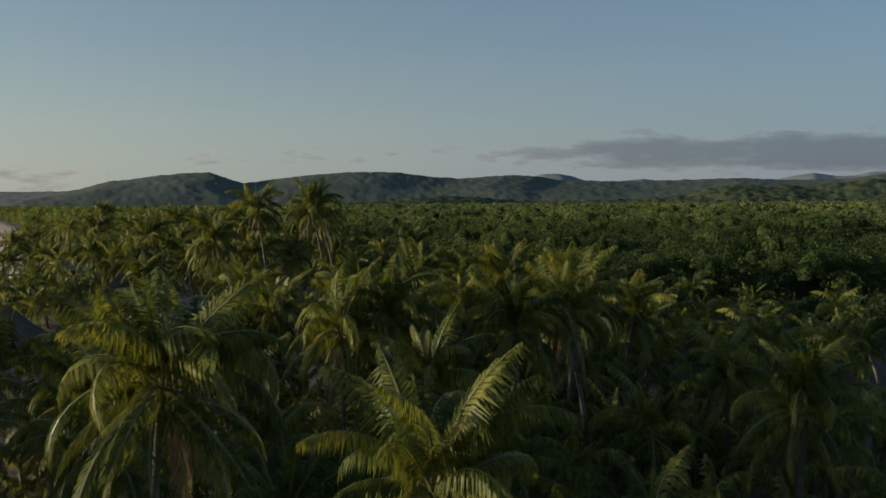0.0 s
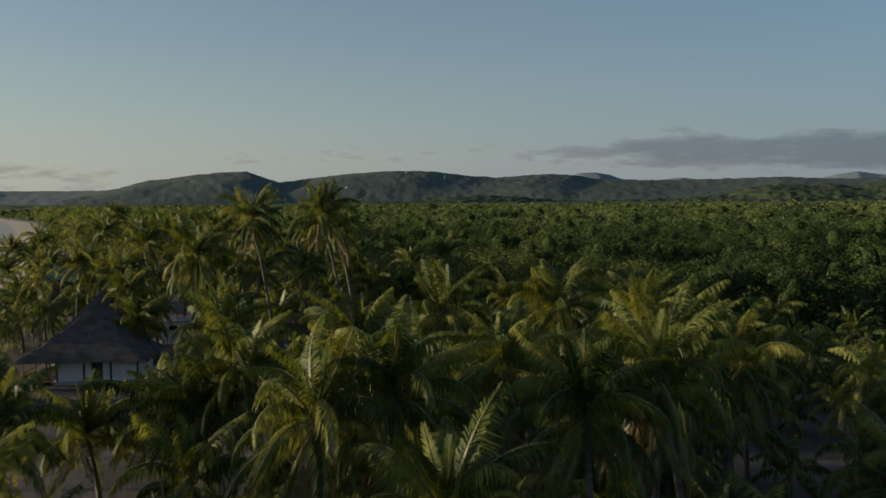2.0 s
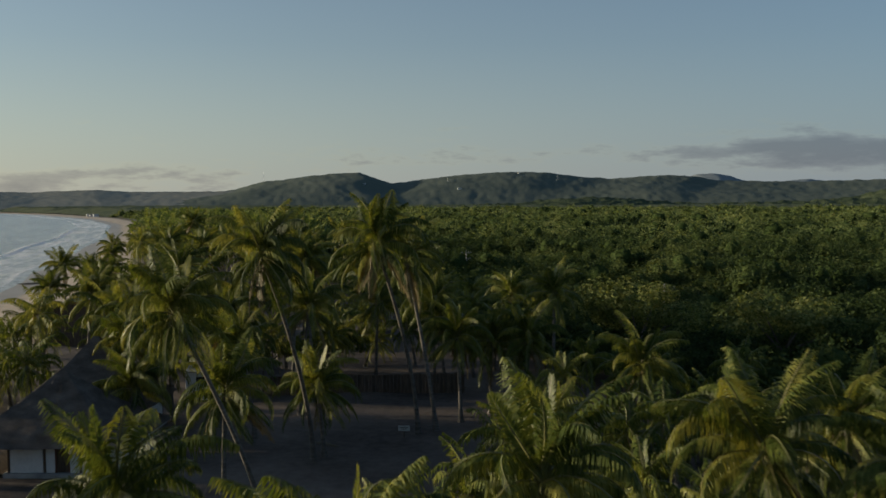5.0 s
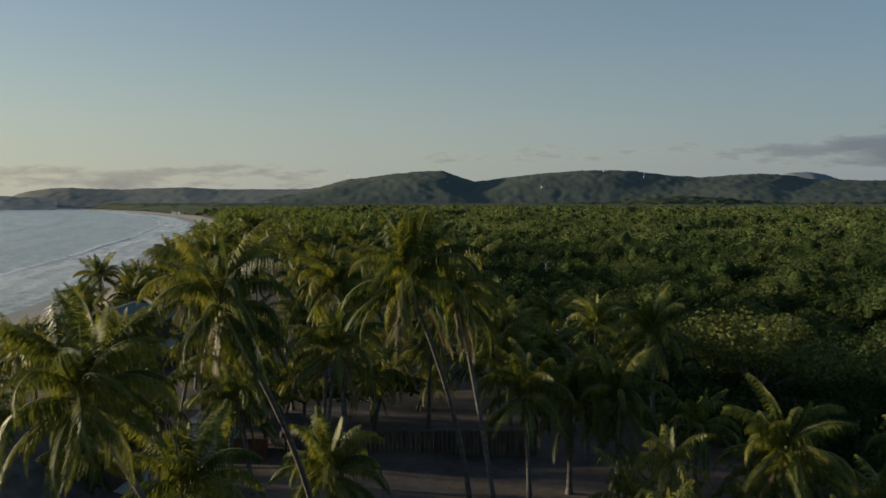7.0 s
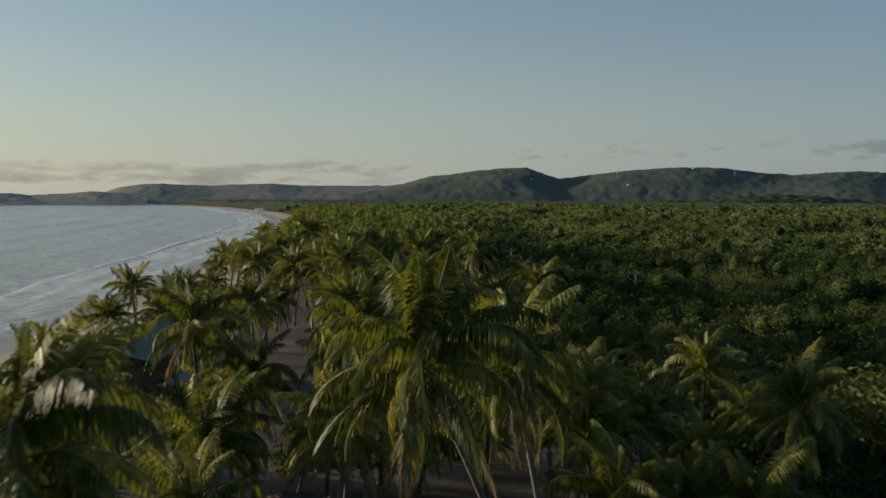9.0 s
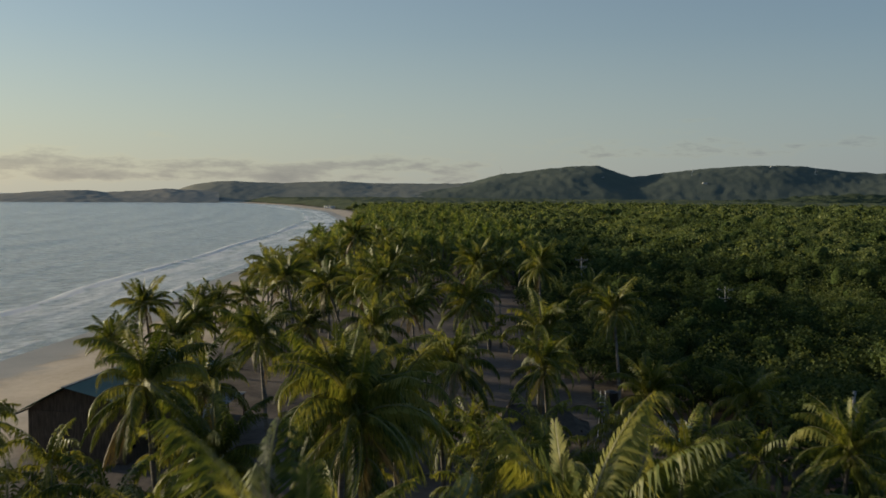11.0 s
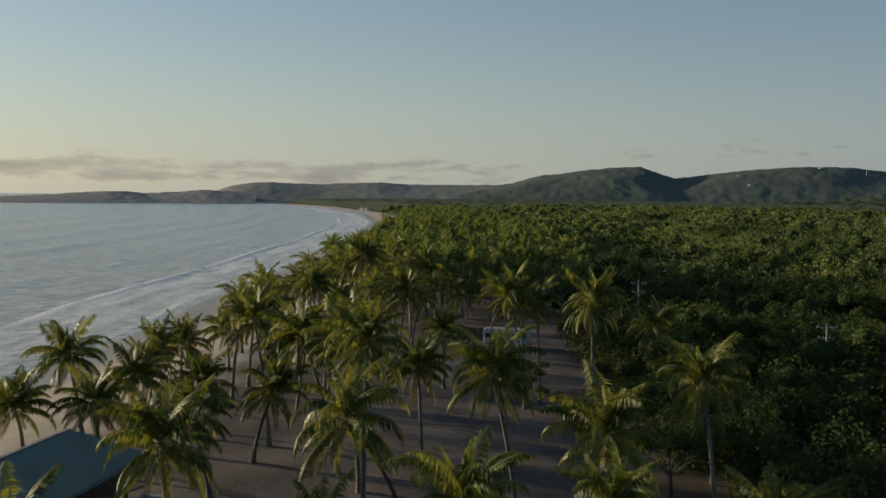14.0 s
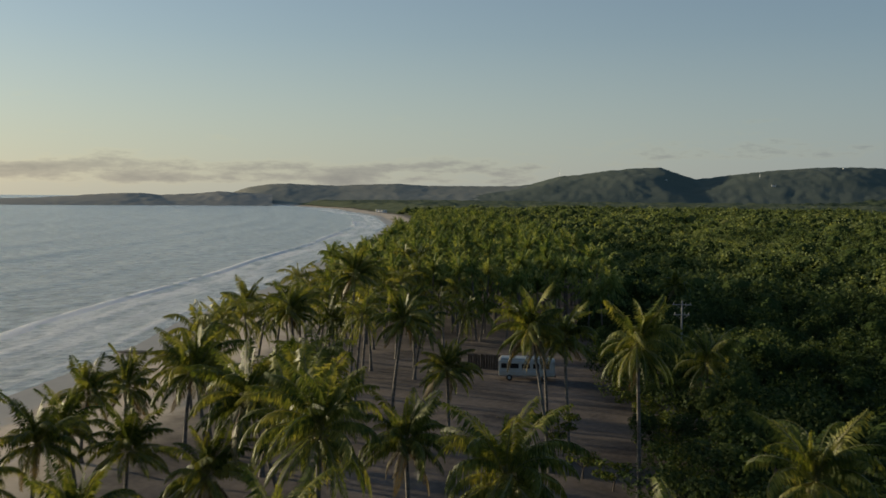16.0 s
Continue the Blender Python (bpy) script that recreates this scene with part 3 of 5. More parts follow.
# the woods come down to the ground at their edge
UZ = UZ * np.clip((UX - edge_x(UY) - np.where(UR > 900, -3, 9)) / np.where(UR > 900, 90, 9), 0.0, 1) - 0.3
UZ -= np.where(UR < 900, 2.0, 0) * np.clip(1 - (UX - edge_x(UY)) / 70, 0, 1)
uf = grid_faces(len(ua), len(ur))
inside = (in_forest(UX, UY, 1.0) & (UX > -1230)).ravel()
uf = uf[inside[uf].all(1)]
far_face = UR.ravel()[uf].mean(1) > 1000
used = np.stack([UX, UY, UZ], 2).reshape(-1, 3)
tagged(new("forest_shade_sheet", raw_mesh("forest_shade_sheet", used, uf[~far_face], UNDER, True)), "dark sheet standing for the shaded brush under the forest crowns", "forest", kind="stuff")
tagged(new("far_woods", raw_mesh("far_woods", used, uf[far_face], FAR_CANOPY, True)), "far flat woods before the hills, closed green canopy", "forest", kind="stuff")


# ---- coconut palms ----
def frond_mesh(name, length, rise, fall, pairs, mat, hang, seed, curl=0.0, width=0.060, vee=0.16):
    """One feathered palm leaf from the origin out along +x. rise: its first slope, fall: how far it bends down, in degrees;
    hang: how far the leaflets droop."""
    g = np.random.default_rng(seed)
    n = 11 if pairs > 40 else 7
    s = np.linspace(0, 1, n)
    ang = np.radians(rise - fall * s ** 1.35)
    side = np.radians(curl) * s ** 2
    step = length / (n - 1)
    dx, dz = np.cos(ang) * step, np.sin(ang) * step
    spine = np.zeros((n, 3))
    spine[1:, 0] = np.cumsum(dx[1:] * np.cos(side[1:]))
    spine[1:, 1] = np.cumsum(dx[1:] * np.sin(side[1:]))
    spine[1:, 2] = np.cumsum(dz[1:])
    verts, faces = [], []
    # stalk: a tapering three-sided rod
    for i in range(n):
        w = 0.05 * (1 - s[i]) ** 0.8 + 0.008
        tx = spine[min(i + 1, n - 1)] - spine[max(i - 1, 0)]
        tx = tx / np.linalg.norm(tx)
        lat = np.cross([0, 0, 1], tx)
        lat /= np.linalg.norm(lat) + 1e-9
        up = np.cross(tx, lat)
        verts += [spine[i] + lat * w, spine[i] - lat * w, spine[i] - up * w * 0.9]
        if i:
            a = 3 * (i - 1)
            for k in range(3):
                faces.append((a + k, a + (k + 1) % 3, a + 3 + (k + 1) % 3, a + 3 + k))
    stalk_faces = len(faces)
    # leaflets: long folded strips that hang from the midrib, side by side like a torn sheet
    wave = [g.uniform(0, 6.28) for _ in range(4)]
    for side_i, sgn in enumerate((1, -1)):
        for j in range(pairs):
            u = 0.12 + 0.88 * (j + g.uniform(0.25, 0.75)) / pairs
            p = np.array([np.interp(u, s, spine[:, k]) for k in range(3)])
            q = np.array([np.interp(min(u + 0.03, 1), s, spine[:, k]) for k in range(3)]) - np.array([np.interp(max(u - 0.03, 0), s, spine[:, k]) for k in range(3)])
            q /= np.linalg.norm(q)
            lat = np.cross([0, 0, 1], q)
            lat = lat / (np.linalg.norm(lat) + 1e-9) * sgn
            up = np.cross(q, lat) * sgn
            clump = math.sin(u * 23 + wave[side_i]) * 0.5 + math.sin(u * 11 + wave[2 + side_i]) * 0.5
            ll = length * (0.15 if rise > 84 else 0.245) * (math.sin(math.pi * min(1, 0.20 + 0.76 * u)) ** 0.5) * g.uniform(0.78, 1.15)
            sweep = 0.42 + 0.60 * u + 0.10 * clump + g.uniform(-0.12, 0.12)
            d0 = lat * math.cos(sweep) + q * math.sin(sweep) + up * (vee * (1 - u) + 0.08 * clump)
            d0 /= np.linalg.norm(d0)
            drop = hang * (1 + 0.35 * clump) * g.uniform(0.65, 1.35)
            d1 = d0 + np.array([0, 0, -1.0]) * drop
            d1 /= np.linalg.norm(d1)
            d2 = d1 + np.array([0, 0, -1.0]) * drop * 1.4
            d2 /= np.linalg.norm(d2)
            wv = q * width * (0.7 + 0.3 * math.sin(math.pi * u))
            m1 = p + (d0 + d1) * 0.5 * ll * 0.42
            m2 = m1 + d2 * ll * 0.58
            b = len(verts)
            verts += [p, m1 + wv * 0.6, m1 - wv * 0.6, m2]
            faces += [(b, b + 1, b + 2, b + 2), (b + 2, b + 1, b + 3, b + 3)]
    me = bpy.data.meshes.new(name)
    me.from_pydata([tuple(v) for v in verts], [], [f if f[2] != f[3] else f[:3] for f in faces])
    me.materials.append(mat)
    me.materials.append(RACHIS)
    for k in range(stalk_faces):
        me.polygons[k].material_index = 1
    return me


# kinds of leaf from the upright spear to the hanging old leaf: (rise, fall, leaflet droop, curl)
KINDS = [(87, 10, 0.12), (82, 55, 0.6), (76, 92, 1.0), (62, 134, 1.6), (32, 128, 1.8), (-16, 66, 1.4), (-56, 28, 0.8)]
HERO = [[frond_mesh("frond", 3.1 if i < 1 else 4.5 if i < 5 else 4.2, r, f, 80, FROND if i < 6 or v else FROND_DRY, h, 500 + i * 3 + v, (-14, 16)[v], 0.068) for v in range(2)] for i, (r, f, h) in enumerate(KINDS)]
MID = [[frond_mesh("frond", 3.1 if i < 1 else 4.5 if i < 5 else 4.2, r, f, 50, FROND if i < 6 or v else FROND_DRY, h, 550 + i * 3 + v, (-14, 16)[v], 0.096) for v in range(2)] for i, (r, f, h) in enumerate(KINDS)]
# stiffer leaves of the younger palms near the beach
STIFF_KINDS = [(87, 10, 0.10), (80, 38, 0.40), (68, 76, 0.65), (50, 98, 0.85), (28, 96, 1.0), (-2, 66, 1.0), (-42, 40, 0.8)]
STIFF = [[frond_mesh("frond", 3.0 if i < 1 else 4.1 if i < 5 else 3.8, r, f, 50, FROND if i < 6 else FROND_DRY, h, 580 + i * 3 + v, (-10, 22)[v], 0.105) for v in range(2)] for i, (r, f, h) in enumerate(STIFF_KINDS)]
LITE = [frond_mesh("frond", 2.9 if i < 1 else 4.2 if i < 5 else 4.0, r, f, 22, FROND if i < 6 else FROND_DRY, h, 600 + i, 6, 0.155) for i, (r, f, h) in enumerate(KINDS)]
nut_bm = bmesh.new()
bmesh.ops.create_icosphere(nut_bm, subdivisions=1, radius=0.13)
for v in nut_bm.verts:
    v.co.z *= 1.25
NUT = bpy.data.meshes.new("coconut")
nut_bm.to_mesh(NUT)
nut_bm.free()
NUT.materials.append(COCONUT)


def trunk_mesh(base, hub, lean=0.0, thick=0.17):
    """A ringed, curved palm stem from base to hub, in the coordinates of its base."""
    base, hub = Vector(base), Vector(hub)
    top = hub - base
    n, k = 18, 8
    verts, faces = [], []
    for i in range(n + 1):
        s = i / n
        c = Vector((top.x * s ** (1 + lean), top.y * s ** (1 + lean), top.z * s))
        r = thick * (0.68 + 0.75 * math.exp(-s * 14) + 0.32 * (1 - s)) * (1.0 + 0.035 * (i % 2))
        for j in range(k):
            a = 2 * math.pi * j / k
            verts.append((c.x + r * math.cos(a), c.y + r * math.sin(a), c.z))
        if i:
            for j in range(k):
                a, b = (i - 1) * k + j, (i - 1) * k + (j + 1) % k
                faces.append((a, b, b + k, a + k))
    me = bpy.data.meshes.new("trunk")
    me.from_pydata(verts, [], faces)
    me.materials.append(BARK)
    me.polygons.foreach_set("use_smooth", [True] * len(faces))
    return me


LABELS = ("tall coconut palm with a leaning grey stem and drooping green leaves", "coconut palm with arching yellow-green leaves in evening light",
          "low young coconut palm with upright feathered leaves")


def add_part(name, me, parent, m=None):
    ob = new(name, me)
    ob.parent = parent
    if m is not None:
        ob.matrix_local = m
    return ob


def palm(hub, base=None, size=1.0, leaves=24, seed=0, young=False, wind=0.10, kinds=HERO):
    """A coconut palm, every leaf a part of its own, hub: where the leaves spring from."""
    g = random.Random(seed * 7 + 3)
    hx, hy, hz = hub
    if base is None:
        off = g.uniform(0.03, 0.16) * hz
        a = g.uniform(0, 6.28)
        base = (hx + off * math.cos(a), hy + off * math.sin(a))
    bx, by = base
    bz = float(ground_z(np.array([bx]), np.array([by]))[0]) - 0.06
    top = tagged(new("coconut_palm"), LABELS[2] if young else LABELS[0] if hz > 11 else LABELS[1], "palm tree", group="coconut palms")
    top.location = (bx, by, bz)
    add_part("trunk", trunk_mesh((bx, by, bz), (hx, hy, hz), g.uniform(0.1, 0.9)), top)
    c = Vector((hx - bx, hy - by, hz - bz))
    turn = g.uniform(0, 6.28)
    for i in range(leaves):
        f = (i + 0.5) / leaves
        az = turn + i * 2.39996 + g.uniform(-0.2, 0.2)
        level = f ** (0.85 if young else 0.72) * (5.6 if young else 6.7)
        kind = min(6, max(0, int(level + g.uniform(-0.35, 0.35))))
        if kind == 6 and g.random() < 0.35:
            kind = 5
        me = kinds[kind][g.randrange(2)]
        # the breeze from the sea turns the leaves a little inland
        az += wind * math.sin(az - 0.35) * -1.0
        m = Matrix.Translation(c + Vector((0.07 * math.cos(az), 0.07 * math.sin(az), 0.25 * (1 - f)))) @ Matrix.Rotation(az, 4, "Z") @ Matrix.Rotation(radians(g.uniform(-9, 9)), 4, "Y") @ Matrix.Rotation(radians(g.uniform(-34, 34)), 4, "X") @ Matrix.Scale(size * g.uniform(0.86, 1.1), 4)
        add_part("frond", me, top, m)
    if not young:
        for i in range(g.randrange(4, 9)):
            a = g.uniform(0, 6.28)
            add_part("coconut", NUT, top, Matrix.Translation(c + Vector((0.30 * math.cos(a), 0.30 * math.sin(a), -0.22 - 0.3 * g.random()))))
    return top


# hub of the crown (x, y, z), then where it differs the foot (x, y)
PALMS_AT_START = [
    ((-7.1, 28.9, 11.1), None), ((-0.9, 46.5, 7.6), None), ((3.2, 52.5, 9.6), None), ((-3.4, 51.7, 10.2), None), ((-5.9, 50.3, 9.7), None),
    ((11.4, 68.6, 8.6), None), ((6.9, 61.6, 9.9), None), ((5.9, 54.5, 10.3), None), ((6.8, 71.0, 10.0), None), ((7.2, 78.0, 9.6), None),
    ((-12.4, 61.5, 9.3), None), ((-18.0, 73.5, 9.2), None), ((-27.0, 93.0, 12.6), (-25.0, 99.0)), ((-23.6, 96.6, 15.6), (-25.6, 109.0)), ((-20.7, 108.4, 15.7), (-20.6, 118.4)),
    ((-21.4, 118.2, 13.9), (-19.4, 119.4)), ((-25.5, 109.5, 5.6), None), ((-31.6, 123.2, 9.5), None), ((-35.1, 131.0, 13.0), (-33.0, 127.5)), ((-4.7, 75.1, 10.3), None),
]
PALMS_BY_HUTS = [
    ((2.1, 81.0, 10.0), None), ((6.7, 93.6, 8.2), None), ((-0.4, 64.7, 9.0), None), ((-8.1, 67.5, 9.4), None), ((-68.0, 135.0, 5.5), None),
    ((-40.0, 109.6, 4.8), None), ((14.5, 53.8, 6.8), None), ((-16.2, 125.7, 6.6), None), ((-19.9, 156.5, 7.4), None), ((-12.0, 134.5, 9.9), None),
    ((-27.4, 151.5, 6.9), None), ((-3.4, 116.2, 6.7), None), ((-76.0, 183.0, 7.0), (-79.8, 185.0)), ((-96.8, 180.3, 8.3), (-98.5, 183.0)), ((-92.3, 183.7, 6.4), None),
    ((-103.0, 196.0, 6.2), None), ((-105.5, 202.0, 5.6), None), ((-89.4, 188.7, 5.2), None), ((-75.7, 174.3, 6.9), (-76.0, 176.2)), ((-59.0, 169.6, 9.8), (-61.9, 179.9)),
]
PALMS_BY_SHELTER = [
    ((-67.0, 190.0, 8.8), (-65.6, 188.5)), ((-55.0, 179.8, 11.3), (-54.7, 183.0)), ((-74.5, 184.8, 11.3), (-72.3, 186.5)), ((-62.2, 176.3, 13.0), None), ((-67.8, 181.8, 11.7), None),
    ((-83.5, 189.4, 11.3), None), ((-60.0, 209.0, 12.6), (-60.4, 211.0)), ((-72.3, 216.8, 11.8), (-69.5, 215.0)), ((-82.0, 219.0, 6.9), None), ((-86.0, 217.8, 11.4), None),
    ((-126.0, 239.0, 8.3), None), ((-98.0, 215.7, 11.5), None), ((-101.4, 230.6, 14.0), None), ((-47.2, 162.4, 8.9), None), ((-41.8, 166.3, 8.5), None),
    ((-45.3, 174.6, 9.6), None), ((-63.9, 160.5, 9.7), None), ((-97.2, 189.4, 5.5), None), ((-94.4, 173.4, 5.2), (-98.5, 177.0)), ((-108.8, 212.5, 5.6), None),
]
PALMS_IN_CLEARING = [
    ((-58.4, 148.0, 8.5), None), ((-51.2, 136.0, 11.5), None), ((-118.0, 226.0, 7.3), (-116.5, 223.5)), ((-76.7, 228.2, 9.2), None), ((-53.5, 160.3, 6.3), None),
    ((-36.5, 132.3, 13.4), None), ((-40.0, 141.7, 10.8), None), ((-44.7, 191.3, 9.9), (-42.5, 187.0)), ((-70.5, 219.5, 11.0), None), ((16.0, 44.0, 7.2), None),
    ((-14.5, 40.0, 8.0), None), ((-47.5, 121.5, 8.8), None), ((-51.6, 124.3, 8.0), None), ((-56.0, 128.0, 9.6), None), ((-46.0, 135.5, 8.4), None),
    ((-40.0, 137.5, 9.2), None), ((-31.0, 140.5, 8.2), None), ((-21.7, 142.1, 6.5), None), ((-23.0, 134.8, 7.0), None), ((-15.7, 149.0, 6.0), None),
]
PALMS_TO_SEAWARD = [
    ((-17.3, 136.3, 6.0), None), ((-18.4, 122.6, 7.5), None), ((-12.9, 125.2, 7.0), None), ((-24.0, 136.0, 8.5), None), ((-20.0, 54.0, 8.2), None),
    ((-22.6, 66.2, 4.6), None), ((-19.3, 70.6, 4.8), None), ((-24.5, 60.0, 7.0), None), ((-14.5, 62.0, 7.0), None), ((2.0, 20.0, 10.8), None),
    ((-17.5, 33.5, 7.0), None), ((-28.0, 100.5, 6.8), None), ((-33.5, 114.0, 7.8), None), ((-37.5, 120.0, 8.6), None), ((-43.5, 114.5, 7.2), None),
    ((-42.0, 127.5, 7.6), None), ((-62.5, 235.2, 7.2), None), ((-87.5, 175.5, 6.0), None), ((-28.9, 176.0, 5.6), None), ((-36.6, 176.4, 5.0), None), ((-88.3, 304.4, 7.6), None),
]
PALMS = PALMS_AT_START + PALMS_BY_HUTS + PALMS_BY_SHELTER + PALMS_IN_CLEARING + PALMS_TO_SEAWARD
for i, (hub, foot) in enumerate(PALMS):
    palm((hub[0], hub[1], hub[2] - 0.45), foot, (0.76 if hub[1] < 22 else 1.1 if hub[1] < 30 else 0.92 if hub[1] > 125 else 0.92) + 0.06 * math.sin(i * 2.3), 38 if hub[1] < 30 else 36 if hub[2] > 11 else 33, i, hub[2] < 5.4, 0.10, STIFF if hub[1] > 150 and hub[0] < -66 else MID if hub[1] > 150 else HERO)

# palms farther along the shore and in the thick of the grove: stem and crown
def crown_mesh(seed, leaves):
    g = random.Random(seed)
    bm = bmesh.new()
    turn = g.uniform(0, 6.28)
    for i in range(leaves):
        f = (i + 0.5) / leaves
        az = turn + i * 2.39996
        me = LITE[min(6, int(f ** 0.60 * 6.4 + g.uniform(-0.3, 0.3)) if f > 0.05 else 0)].copy()
        me.transform(Matrix.Rotation(az, 4, "Z") @ Matrix.Rotation(radians(g.uniform(-10, 10)), 4, "Y") @ Matrix.Rotation(radians(g.uniform(-20, 20)), 4, "X") @ Matrix.Scale(g.uniform(0.85, 1.1), 4))
        bm.from_mesh(me)
        bpy.data.meshes.remove(me)
    out = bpy.data.meshes.new("crown")
    bm.to_mesh(out)
    bm.free()
    out.materials.append(FROND)
    out.materials.append(RACHIS)
    return out


CROWNS = [crown_mesh(800 + i, 21) for i in range(5)]
STEMS = [trunk_mesh((0, 0, 0), (dx, dy, 8.0), 0.5) for dx, dy in ((0.6, 0.4), (-1.0, 0.7), (0.3, -1.2), (1.4, 0.2))]


def far_palm(x, y, z, seed, size=1.0):
    g = random.Random(seed)
    top = tagged(new("coconut_palm"), LABELS[1] if z > 6 else LABELS[2], "palm tree", group="coconut palms")
    top.location = (x, y, float(ground_z(np.array([x]), np.array([y]))[0]) - 0.05)
    me = STEMS[g.randrange(4)]
    stem = add_part("trunk", me, top, Matrix.Diagonal((1, 1, z / 8.0, 1)))
    sx, sy = STEM_TIPS[me.name]
    add_part("crown", CROWNS[g.randrange(5)], top, Matrix.Translation((sx, sy, z)) @ Matrix.Rotation(g.uniform(0, 6.28), 4, "Z") @ Matrix.Scale(size * g.uniform(0.74, 0.94), 4))
    return top


STEM_TIPS = {me.name: tip for me, tip in zip(STEMS, ((0.6, 0.4), (-1.0, 0.7), (0.3, -1.2), (1.4, 0.2)))}
taken = [(h[0], h[1]) for h, _ in PALMS]


def free(x, y, gap):
    return all((x - a) ** 2 + (y - b) ** 2 > gap * gap for a, b in taken)


def grove(x0, x1, y0, y1, step, low, high, gap, seed, rule, size=1.0):
    g = np.random.default_rng(seed)
    xs, ys = scatter(step, x0, x1, y0, y1, seed)
    n = 0
    for x, y in zip(xs, ys):
        if rule(x, y) and free(x, y, gap):
            far_palm(float(x), float(y), float(g.uniform(low, high)), int(seed * 1000 + n), size)
            taken.append((x, y))
            n += 1
    return n


def thicket(x0, x1, y0, y1, step, low, high, gap, seed, rule):
    """Palms of the near grove, with every leaf a part."""
    g = np.random.default_rng(seed)
    xs, ys = scatter(step, x0, x1, y0, y1, seed)
    n = 0
    for x, y in zip(xs, ys):
        if rule(x, y) and free(x, y, gap):
            palm((float(x), float(y), float(g.uniform(low, high))), None, float(g.uniform(0.82, 1.0)), 21, seed * 500 + n, False, 0.10, HERO if y < 45 else MID)
            taken.append((x, y))
            n += 1


thicket(-14, 24, 36, 80, 6.6, 3.0, 5.4, 4.6, 1, lambda x, y: x < edge_x(y) - 1 and x < 18 + (y - 30) * 0.12 and (x > 0 or y < 66))
thicket(-40, -10, 36, 70, 5.4, 5.0, 7.6, 3.8, 2, lambda x, y: x > -40 + max(0, (y - 56) * 2))
thicket(-13, 12, 66, 88, 5.2, 2.8, 4.3, 3.4, 8, lambda x, y: x > -13 + max(0, y - 80))
# seedlings and young palms close the ground under the first grove
YOUNG = [crown_mesh(840 + i, 15) for i in range(3)]


def seedlings(x0, x1, y0, y1, step, seed, rule):
    g = np.random.default_rng(seed)
    for x, y in zip(*scatter(step, x0, x1, y0, y1, seed)):
        if not rule(x, y):
            continue
        z = float(g.uniform(0.4, 3.0))
        top = tagged(new("young_palm"), "young short-stemmed coconut palm with arching leaves in shade", "palm tree", group="young palms")
        top.location = (float(x), float(y), float(ground_z(np.array([x]), np.array([y]))[0]) - 0.1)
        add_part("trunk", STEMS[0], top, Matrix.Diagonal((0.9, 0.9, z / 8.0, 1)))
        add_part("crown", YOUNG[g.integers(3)], top, Matrix.Translation((0.54, 0.36, z - 0.1)) @ Matrix.Rotation(float(g.uniform(0, 6.28)), 4, "Z") @ Matrix.Scale(float(g.uniform(0.6, 0.95)), 4))


seedlings(-28, 30, 22, 74, 3.5, 12, lambda x, y: x > (-27 if y < 60 else -13) and x < edge_x(y) - 1)
seedlings(-13, 34, 86, 130, 4.0, 13, lambda x, y: x > -16 + abs(y - 100) * 0.12 and x < edge_x(y) - 1)
grove(-9, 36, 84, 146, 6.4, 3.0, 5.4, 4.2, 5, lambda x, y: x < edge_x(y) - 1)
grove(-84, -47, 92, 160, 5.0, 2.4, 5.6, 3.8, 9, lambda x, y: shore_distance(x, y) > 20 and x < -50 + (y - 120) * 0.02 and (y < 143 or x < -84))
grove(-46, -19, 137, 168, 5.0, 2.6, 5.0, 3.6, 10, lambda x, y: x < edge_x(y) - 1)
grove(-70, -38, 112, 136, 5.6, 5.0, 8.6, 4.0, 3, lambda x, y: shore_distance(x, y) > 22)
# next three groves: unseen palms left of the view, added to shade the first grove
grove(-76, -24, 28, 38, 4.8, 9.0, 10.6, 3.8, 14, lambda x, y: x < -0.5 * y - 12 and shore_distance(x, y) > 14)
grove(-70, -20, 31, 40, 4.2, 13.0, 15.5, 2.4, 15, lambda x, y: x < -0.5 * y - 8 and shore_distance(x, y) > 16)
grove(-72, -16, -6, 74, 6.6, 9.0, 12.5, 4.6, 6, lambda x, y: x < -0.5 * y - 10 and shore_distance(x, y) > 14)
grove(-135, -60, 200, 272, 5.6, 4.5, 11.0, 4.2, 4, lambda x, y: shore_distance(x, y) > 22 and x < -84 - (y - 196) * 0.32, 1.12)
grove(-150, -92, 236, 300, 5.4, 4.5, 11.0, 4.2, 7, lambda x, y: shore_distance(x, y) > 22 and x < -99 - (y - 240) * 0.42, 1.12)


